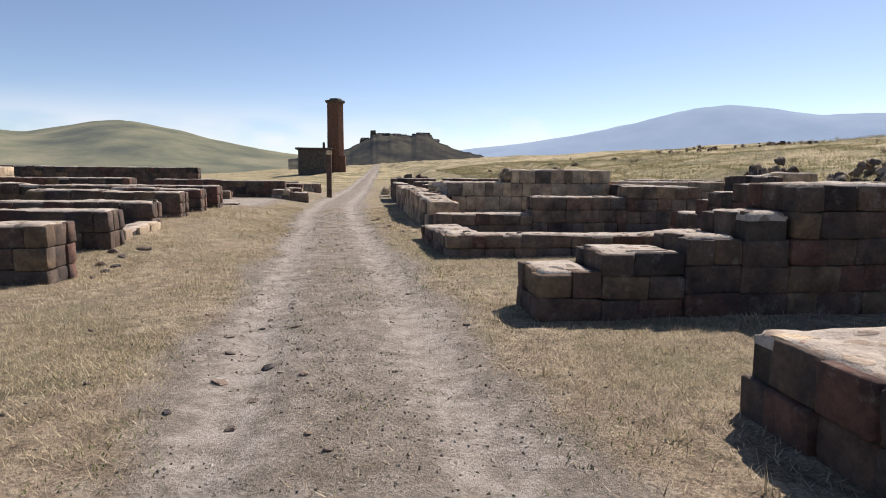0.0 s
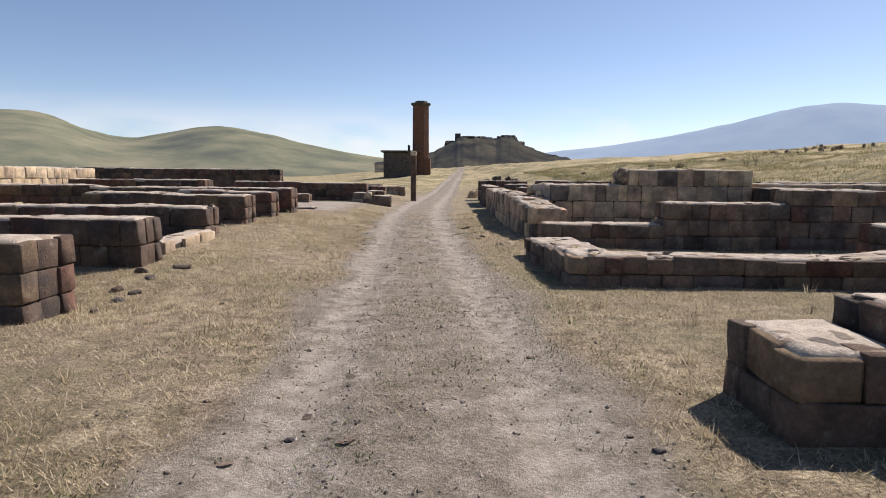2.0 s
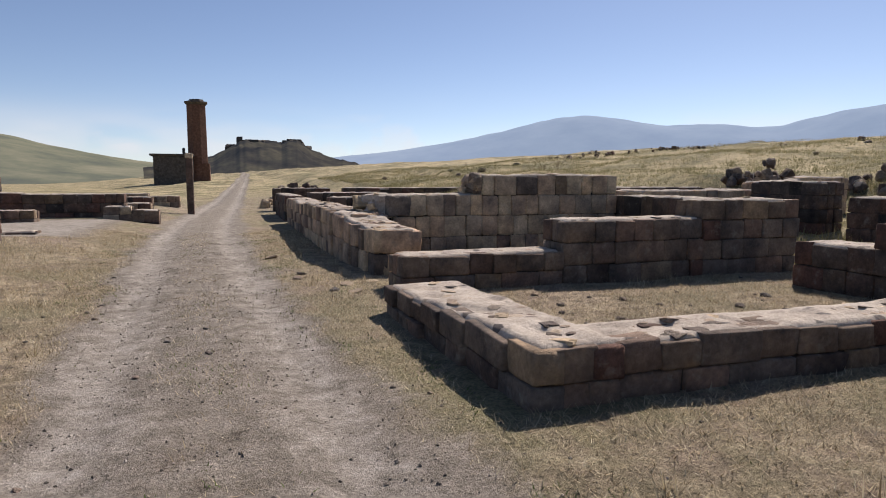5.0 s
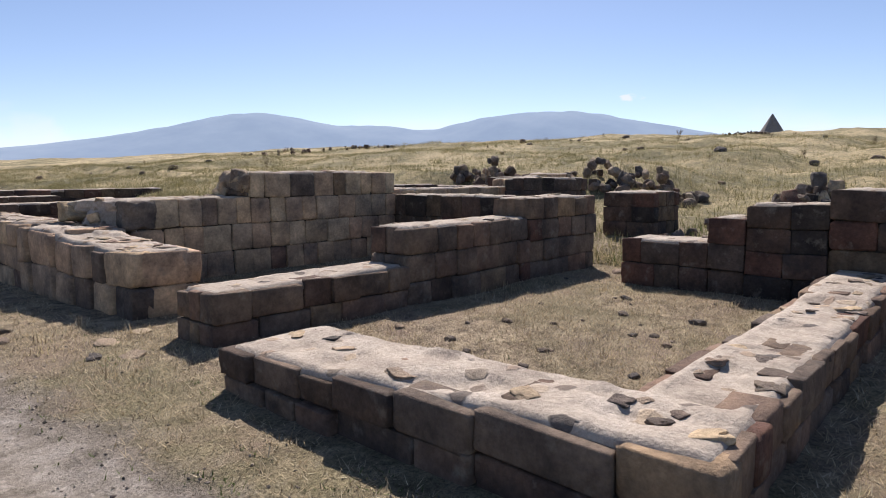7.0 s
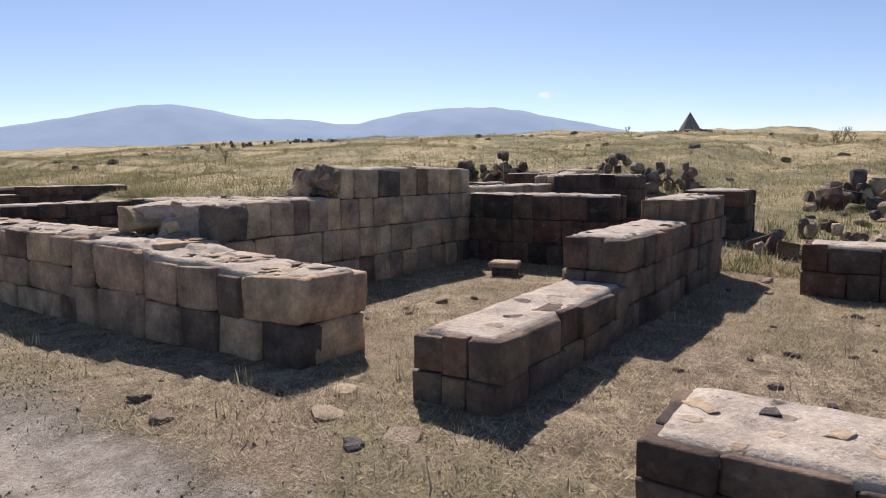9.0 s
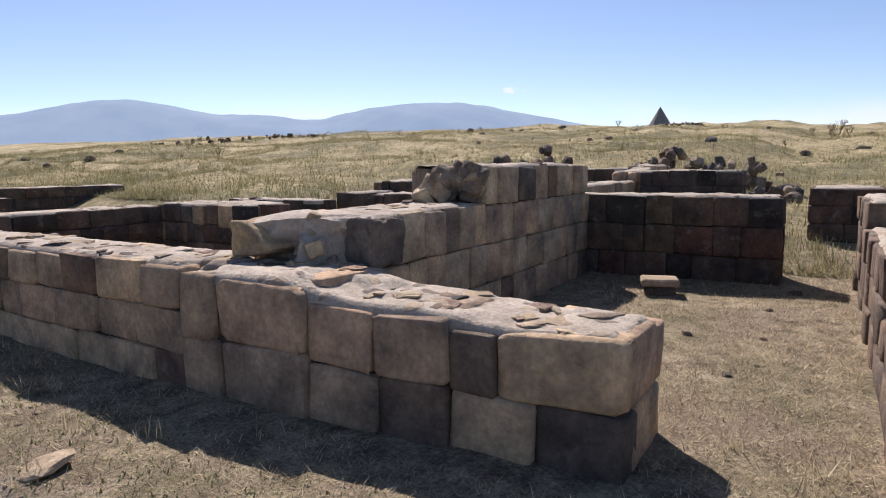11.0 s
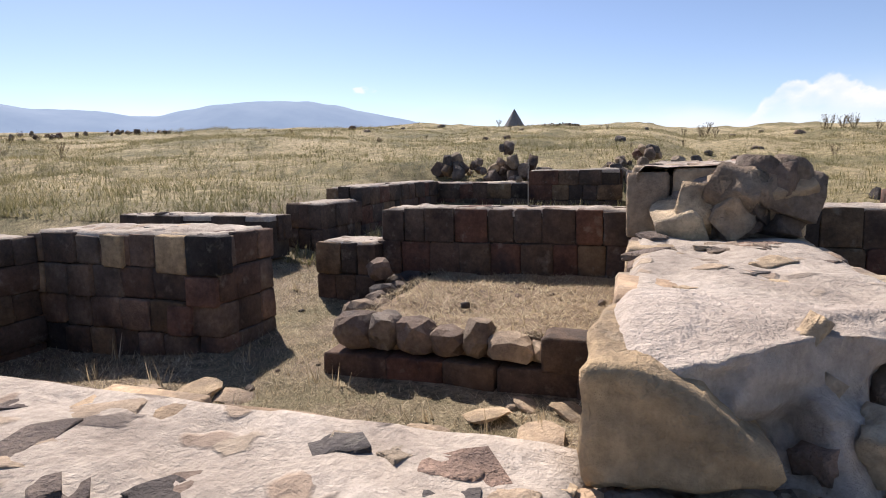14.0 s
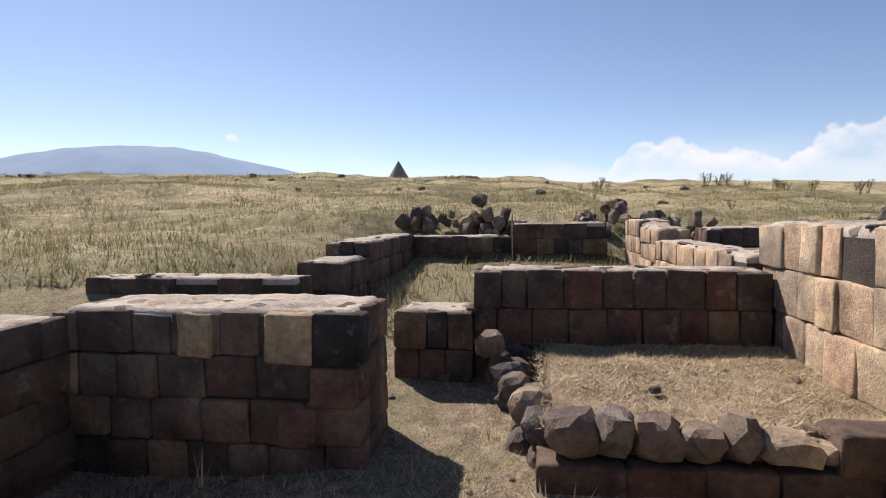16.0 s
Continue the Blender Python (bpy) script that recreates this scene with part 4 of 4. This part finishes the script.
def marker_pole(x, y):
    top = root("marker_pole", "thin white survey pole against the wall", "pole", (x, y, gz(x, y)))
    bm = bmesh.new()
    prism_bm(bm, 0, 0, 8, 0.016, 0.014, -0.05, 1.05)
    part("shaft", bm_mesh("shaft", bm, CAP), top)


marker_pole(14.9, 22.07)

for x, y, s in ((-3.75, 11.0, 0.22), (-3.7, 9.6, 0.16), (0.9, 15.1, 0.14), (0.55, 16.4, 0.18), (7.2, 15.9, 0.2), (5.2, 12.6, 0.14), (4.6, 12.0, 0.1),
                (5.9, 12.9, 0.16), (5.4, 11.9, 0.18), (4.1, 13.3, 0.13), (-0.8, 3.6, 0.09), (-0.75, 4.7, 0.11), (-0.45, 4.4, 0.08), (7.9, 14.0, 0.22), (8.6, 13.2, 0.2), (0.65, 16.84, 0.15), (4.23, 16.85, 0.14)):
    rock(x, y, s, flat=0.45)
pale = random.Random(8)
for x, y, s in ((0.31, 19.1, 0.34), (1.55, 15.8, 0.22), (1.16, 15.56, 0.24), (1.14, 14.95, 0.22), (4.05, 22.91, 0.36), (4.14, 22.5, 0.42), (4.2, 22.2, 0.26), (4.36, 20.4, 0.34), (4.54, 19.85, 0.3), (4.58, 20.16, 0.24), (3.9, 20.6, 0.4), (4.1, 20.0, 0.36),
                (3.7, 21.3, 0.44), (3.6, 22.8, 0.4), (3.4, 20.4, 0.38), (3.8, 22.1, 0.34), (3.3, 21.9, 0.42), (-3.7, 9.25, 0.14), (-3.95, 9.7, 0.18), (-3.85, 10.3, 0.16), (-4.1, 10.6, 0.2), (-3.66, 8.75, 0.12)):
    rock(x, y, s, "flat pale stone half sunk in the dry ground", 0.2 if x > 0 else 0.5, rocks=PALE_ROCKS if x > 0 else ROCKS)
for x, y, s in ((-1.03, 4.42, 0.17), (-0.74, 4.02, 0.12), (-1.22, 5.61, 0.13), (-0.63, 4.53, 0.08), (-1.12, 5.16, 0.13), (-0.66, 5.82, 0.14), (-0.95, 6.2, 0.1), (-0.8, 6.9, 0.11), (0.35, 7.4, 0.07), (-0.2, 8.3, 0.08), (0.6, 9.1, 0.09)):
    rock(x, y, s * 0.75, "dark dried clod on the dirt track", 0.22)
for _ in range(45):
    x, y = rng.uniform(9.5, 60), rng.uniform(2, 60)
    if x > 16.5 or y > 27 or y < 12:
        rock(x, y, rng.uniform(0.1, 0.42) * (1 + x / 60), "dark fieldstone in the grassy slope")


for _ in range(46):
    x, y = rng.uniform(9.0, 17), rng.uniform(8.5, 14.2)
    rock(x, y, rng.uniform(0.10, 0.38), "weathered tuff boulder on the overgrown bank", 0.75)
for _ in range(60):
    x, y = rng.uniform(2.5, 7.2), rng.choice((rng.uniform(11.2, 14.3), rng.uniform(15.5, 18.4), rng.uniform(19.6, 25)))
    rock(x, y, rng.uniform(0.04, 0.11), "small loose stone on dry straw", 0.6)
for _ in range(70):
    x, y = rng.uniform(-3.4, 1.1), rng.uniform(2, 20)
    rock(x, y, rng.uniform(0.025, 0.07), "small pebble on the dirt track", 0.5)


# ---- grass ----
def on_wall(x, y, pad=0.03):
    inside = np.zeros(len(x), bool)
    for a, b, c, d in FOOTPRINTS:
        inside |= (x > a - pad) & (x < b + pad) & (y > c - pad) & (y < d + pad)
    return inside


def blades(name, label, x, y, length, width, lean, material, rs, lift=0.0):
    n = len(x)
    z = height(x, y) + lift
    th, ln = rs.uniform(0, 2 * np.pi, n), rs.uniform(*lean, n)
    L, Wd = rs.uniform(*length, n), rs.uniform(*width, n)
    dx, dy, dz = np.cos(th) * np.sin(ln), np.sin(th) * np.sin(ln), np.cos(ln)
    px, py = -np.sin(th) * Wd / 2, np.cos(th) * Wd / 2
    v = np.empty((n, 3, 3))
    v[:, 0] = np.stack([x + px, y + py, z - 0.004], 1)
    v[:, 1] = np.stack([x - px, y - py, z - 0.004], 1)
    v[:, 2] = np.stack([x + dx * L, y + dy * L, z + dz * L + 0.006], 1)
    ob = new(name, mesh_from(name, v.reshape(-1, 3), np.arange(n * 3).reshape(n, 3), material))
    return tagged(ob, label, "grass", kind="stuff")


rs = np.random.RandomState(5)
n = 950000
x, y = rs.uniform(-5.5, 9.5, n), rs.uniform(0.5, 26, n)
patch = 0.55 + 0.45 * vnoise(x, y, 0.9, 20) + 0.25 * vnoise(x, y, 0.3, 21)
keep = (rs.rand(n) > road_mask(x, y) * 1.45 - 0.03) & ~on_wall(x, y) & (rs.rand(n) < np.clip(patch, 0.12, 1))
blades("dry_grass", "flattened dry straw and stubble", x[keep], y[keep], (0.02, 0.09), (0.0035, 0.009), (0.8, 1.54), STRAW, rs)
n = 260000
x, y = rs.uniform(-5.5, 9.5, n), rs.uniform(0.5, 26, n)
d = np.abs(x - road_mid(y))
want = np.exp(-((d - 1.5) / 0.5) ** 2) * 0.9 + 0.28 * np.exp(-(d / 0.3) ** 2) + 0.02
clump = sum(np.exp(-(((x - a) / r_) ** 2 + ((y - b) / r_) ** 2)) for a, b, r_ in ((-1.75, 5.2, 0.3), (-1.95, 4.4, 0.22), (-0.6, 5.7, 0.25), (0.0, 7.3, 0.4), (-0.15, 9.2, 0.4), (1.15, 8.6, 0.3), (0.25, 17.6, 0.35), (0.45, 18.4, 0.3), (-2.1, 7.6, 0.4)))
keep = ((rs.rand(n) < want) & (vnoise(x, y, 0.62, 23) + 0.5 * vnoise(x, y, 0.17, 24) > 0.38) | (rs.rand(n) < clump * 0.8)) & ~on_wall(x, y)
blades("weeds", "small green weeds along the track edges", x[keep], y[keep], (0.015, 0.05), (0.005, 0.013), (0.8, 1.5), WEED, rs)
n = 520000
x, y = 8.5 + 52 * rs.rand(n) ** 1.7, rs.uniform(0, 75, n)
patch = 0.6 + 0.5 * vnoise(x, y, 2.2, 31) + 0.3 * vnoise(x, y, 0.6, 32)
keep = ~on_wall(x, y) & ((x > 16) | (y > 25.5) | (rs.rand(n) < 0.6)) & (rs.rand(n) < np.clip(patch, 0.1, 1))
x, y = x[keep], y[keep]
blades("field_grass", "long dry yellow-green grass on the slope", x, y, (0.06, 0.24), (0.010, 0.030), (0.35, 1.4), FIELD, rs)


def gravel(n, seed):
    """Grit and small stones strewn over the track and its edges."""
    q = np.random.RandomState(seed)
    y = 1.0 + 22 * q.rand(n) ** 1.3
    x = road_mid(y) + q.normal(0, 1.05, n)
    ok = ~on_wall(x, y) & (vnoise(x, y, 0.5, 41) + 0.6 * q.rand(n) > 0.05)
    x, y = x[ok], y[ok]
    n = len(x)
    sz = 0.003 + 0.013 * q.rand(n) ** 3
    shape = np.array([(1, 0, 0), (-0.9, 0.2, 0.1), (0.1, 0.8, 0), (0, -0.8, 0.1), (0.1, 0, 0.6), (0, 0, -0.6)])
    turn = q.uniform(0, 6.28, n)
    v = shape[None] * q.uniform(0.6, 1.4, (n, 6, 3)) * sz[:, None, None]
    c, s_ = np.cos(turn)[:, None], np.sin(turn)[:, None]
    vx, vy = v[:, :, 0] * c - v[:, :, 1] * s_ + x[:, None], v[:, :, 0] * s_ + v[:, :, 1] * c + y[:, None]
    vz = v[:, :, 2] + (height(x, y) + sz * 0.25)[:, None]
    tri = np.array([(0, 2, 4), (2, 1, 4), (1, 3, 4), (3, 0, 4), (2, 0, 5), (1, 2, 5), (3, 1, 5), (0, 3, 5)])
    faces = (np.arange(n)[:, None, None] * 6 + tri[None]).reshape(-1, 3)
    tagged(new("gravel", mesh_from("gravel", np.stack([vx, vy, vz], 2).reshape(-1, 3), faces, GRIT)), "grey and brown grit on the dirt track", "gravel", kind="stuff")


gravel(22000, 6)


def tufts(n, x0, x1, y0, y1, per, length, spread, name, label, material, seed):
    """Clumps of standing dry grass, scattered."""
    q = np.random.RandomState(seed)
    cx, cy = x0 + (x1 - x0) * q.rand(n) ** 1.5, q.uniform(y0, y1, n)
    ok = ~on_wall(cx, cy, 0.1) & (road_mask(cx, cy) < 0.15)
    cx, cy = np.repeat(cx[ok], per), np.repeat(cy[ok], per)
    big = np.repeat(q.uniform(0.6, 1.3, ok.sum()), per)
    cx, cy = cx + q.normal(0, spread, len(cx)) * big, cy + q.normal(0, spread, len(cy)) * big
    blades(name, label, cx, cy, length, (0.006, 0.016), (0.05, 0.95), material, q)


tufts(1700, 9, 58, 3, 70, 26, (0.12, 0.42), 0.12, "grass_tuft_field", "standing tufts of dry yellow grass on the slope", FIELD, 3)
tufts(420, -5.4, 9, 1, 26, 14, (0.05, 0.16), 0.05, "grass_tuft_near", "small tufts of standing dry grass", STRAW, 4)

tufts(90, 8.6, 13.5, 10.2, 14.6, 30, (0.08, 0.28), 0.12, "bank_weeds", "green weeds growing among stones on the bank", WEED, 6)
tufts(26, 3.0, 5.0, 20.0, 24.5, 9, (0.10, 0.30), 0.04, "grass_tuft_room", "thin standing stalks of dry grass between the walls", STRAW, 8)


def bench_straw():
    x, y = rs.uniform(4.95, 7.2, 9000), rs.uniform(19.5, 21.8, 9000)
    th, L, Wd = rs.uniform(0, 6.3, 9000), rs.uniform(0.03, 0.10, 9000), rs.uniform(0.004, 0.010, 9000)
    z = 0.425 + 0.03 * vnoise(x, y, 0.7, 3) + 0.015 * vnoise(x, y, 0.2, 4) + 0.06 * step(x, 5.45, 7.25)
    v = np.empty((9000, 3, 3))
    v[:, 0] = np.stack([x - np.sin(th) * Wd / 2, y + np.cos(th) * Wd / 2, z], 1)
    v[:, 1] = np.stack([x + np.sin(th) * Wd / 2, y - np.cos(th) * Wd / 2, z], 1)
    v[:, 2] = np.stack([x + np.cos(th) * L, y + np.sin(th) * L, z + rs.uniform(0.0, 0.05, 9000)], 1)
    tagged(new("bench_straw", mesh_from("bench_straw", v.reshape(-1, 3), np.arange(27000).reshape(-1, 3), STRAW)), "scattered dry straw on the earth platform", "grass", kind="stuff")


bench_straw()


def dry_shrub(x, y, h, r):
    """A leafless thistle: thin stems that fork, with small seed heads."""
    top = root("dry_shrub", "leafless dry brown thistle on the slope", "shrub", (x, y, gz(x, y)), "dry shrubs")
    verts, faces = [], []

    def stem(a, b, w):
        d = (b - a).normalized()
        for side in (Vector((-d.y, d.x, 0)), Vector((0, -d.z, d.y))):
            if side.length < 0.05:
                side = Vector((1, 0, 0))
            side = side.normalized() * w
            k = len(verts)
            verts.extend([tuple(a - side), tuple(a + side), tuple(b + side * 0.4), tuple(b - side * 0.4)])
            faces.append((k, k + 1, k + 2, k + 3))

    for _ in range(9):
        p = Vector((r.uniform(-0.08, 0.08), r.uniform(-0.08, 0.08), -0.03)) * h
        d = Vector((r.uniform(-0.5, 0.5), r.uniform(-0.5, 0.5), 1)).normalized()
        q = p + d * h * r.uniform(0.5, 0.75)
        stem(p, q, 0.012 * h)
        for _ in range(4):
            e = q + (d + Vector((r.uniform(-0.7, 0.7), r.uniform(-0.7, 0.7), r.uniform(-0.1, 0.5)))).normalized() * h * r.uniform(0.2, 0.4)
            stem(p.lerp(q, r.uniform(0.5, 1)), e, 0.008 * h)
            stem(e, e + Vector((0, 0, 0.05 * h)), 0.022 * h)
    part("thistle", mesh_from("thistle", verts, faces, TWIG), top)


TWIG = blade_material("dry_twigs", [(0, (0.11, 0.085, 0.055)), (1, (0.24, 0.19, 0.12))])
shr = random.Random(9)
for _ in range(26):
    x, y = shr.uniform(18, 62), shr.uniform(8, 75)
    dry_shrub(x, y, shr.uniform(0.3, 0.8), shr)
for k in range(20):
    a, d = radians(shr.choice((97, 105.5, 106.5, 109, 110.5, 111, 113, 116)) + shr.uniform(-0.8, 0.8)), shr.uniform(52, 60)
    dry_shrub(d * math.sin(a) - 1, 21.7 + d * math.cos(a), shr.uniform(0.6, 1.15), shr)


# ---- clouds on the sky's edge ----
def fbm(u, v, size, seed, octaves=5):
    return sum(vnoise(u, v, size / 2 ** k, seed + k) / 2 ** k for k in range(octaves))


def cloud_material():
    m = bpy.data.materials.new("thin_cloud")
    m.use_nodes = True
    nt = m.node_tree
    nt.nodes.clear()
    at = nt.nodes.new("ShaderNodeAttribute")
    at.attribute_name = "cover"
    em, tr, mx, out = (nt.nodes.new("ShaderNode" + k) for k in ("Emission", "BsdfTransparent", "MixShader", "OutputMaterial"))
    em.inputs[0].default_value, em.inputs[1].default_value = (0.9, 0.94, 0.98, 1), 0.74
    nt.links.new(at.outputs["Fac"], mx.inputs[0])
    nt.links.new(tr.outputs[0], mx.inputs[1])
    nt.links.new(em.outputs[0], mx.inputs[2])
    nt.links.new(mx.outputs[0], out.inputs[0])
    return m


CLOUD = cloud_material()


def cloud_sheet(az0, az1, el0, el1, na, ne, R, cover_of, label):
    az, el = np.meshgrid(np.radians(np.linspace(az0, az1, na)), np.radians(np.linspace(el0, el1, ne)))
    cover = cover_of(np.degrees(az), np.degrees(el))
    verts = np.stack([(R * np.sin(az) * np.cos(el)).ravel(), (R * np.cos(az) * np.cos(el)).ravel(), (R * np.sin(el)).ravel()], 1)
    i = (np.arange(ne - 1)[:, None] * na + np.arange(na - 1)[None]).ravel()
    me = mesh_from("clouds", verts, np.stack([i, i + 1, i + na + 1, i + na], 1), CLOUD, True)
    me.attributes.new("cover", "FLOAT", "POINT").data.foreach_set("value", np.clip(cover, 0, 0.95).ravel().astype(np.float32))
    tagged(new("backdrop_clouds", me), label, "clouds", kind="structure")


def veil_cover(a, e):
    veil = step(fbm(a, e * 3.2, 9, 60), -0.5, 1.1) * np.exp(-((e - 3.0) / 2.3) ** 2) * 0.6
    heap = np.zeros(a.shape)
    for mid, low, wide, tall in ((9, 2.6, 9, 2.4), (-15, 2.2, 14, 1.8), (138, 2.5, 9, 4)):
        dome = tall * np.sqrt(np.clip(1 - ((a - mid) / wide) ** 2, 0, 1)) * (0.85 + 0.3 * fbm(a, e * 0, wide * 0.9, int(mid) + 80))
        inside = step(e, low - 1.2, low + 0.5) * step(dome - (e - low) + 1.5 * fbm(a, e * 1.3, 2.6, 90), 0.0, 1.6)
        heap = np.maximum(heap, inside * (0.62 if mid > 90 else 0.32))
    return np.maximum(veil, heap)


def heap_cover(a, e):
    """Two small fair-weather heaps: crisp billowing tops that thin out below."""
    top = np.interp(a, [94, 97, 98.3, 99.9, 101, 102.2, 103.5, 104.6, 106, 108.5, 110, 111.5, 112.6, 114, 116, 119, 123, 126], [2.5, 3.4, 4.9, 6.1, 5.9, 6.5, 6.9, 6.4, 5.6, 5.4, 4.9, 4.2, 5.4, 6.4, 6.9, 7.3, 6.2, 4.0])
    rim = top - e + 0.55 * fbm(a, e, 1.5, 90, 6)
    body = step(rim, 0.0, 0.45) * (0.35 + 0.65 * np.exp(-(np.maximum(rim, 0) / 1.5) ** 2))
    body = body * (0.72 + 0.35 * fbm(a, e * 1.6, 1.8, 97)) * step(e, 2.0, 4.2)
    return np.clip(body * 1.1, 0, 0.95) * step(a, 94, 97) * (1 - step(a, 121, 126))


def wisp_cover(a, e):
    return 0.7 * step(0.62 - ((a - 64.2) / 1.5) ** 2 - ((e - 6.75) / 0.45) ** 2 + 0.6 * fbm(a, e * 2, 0.8, 30), 0.0, 0.8)


cloud_sheet(-75, 150, 0.3, 11.5, 420, 80, 4300.0, veil_cover, "thin white clouds low over the horizon")
cloud_sheet(94, 126, 2.0, 9.0, 520, 130, 4250.0, heap_cover, "small white heaped clouds above the slope")
cloud_sheet(62, 66.5, 5.8, 7.8, 80, 40, 4250.0, wisp_cover, "lone small wisp of white cloud")
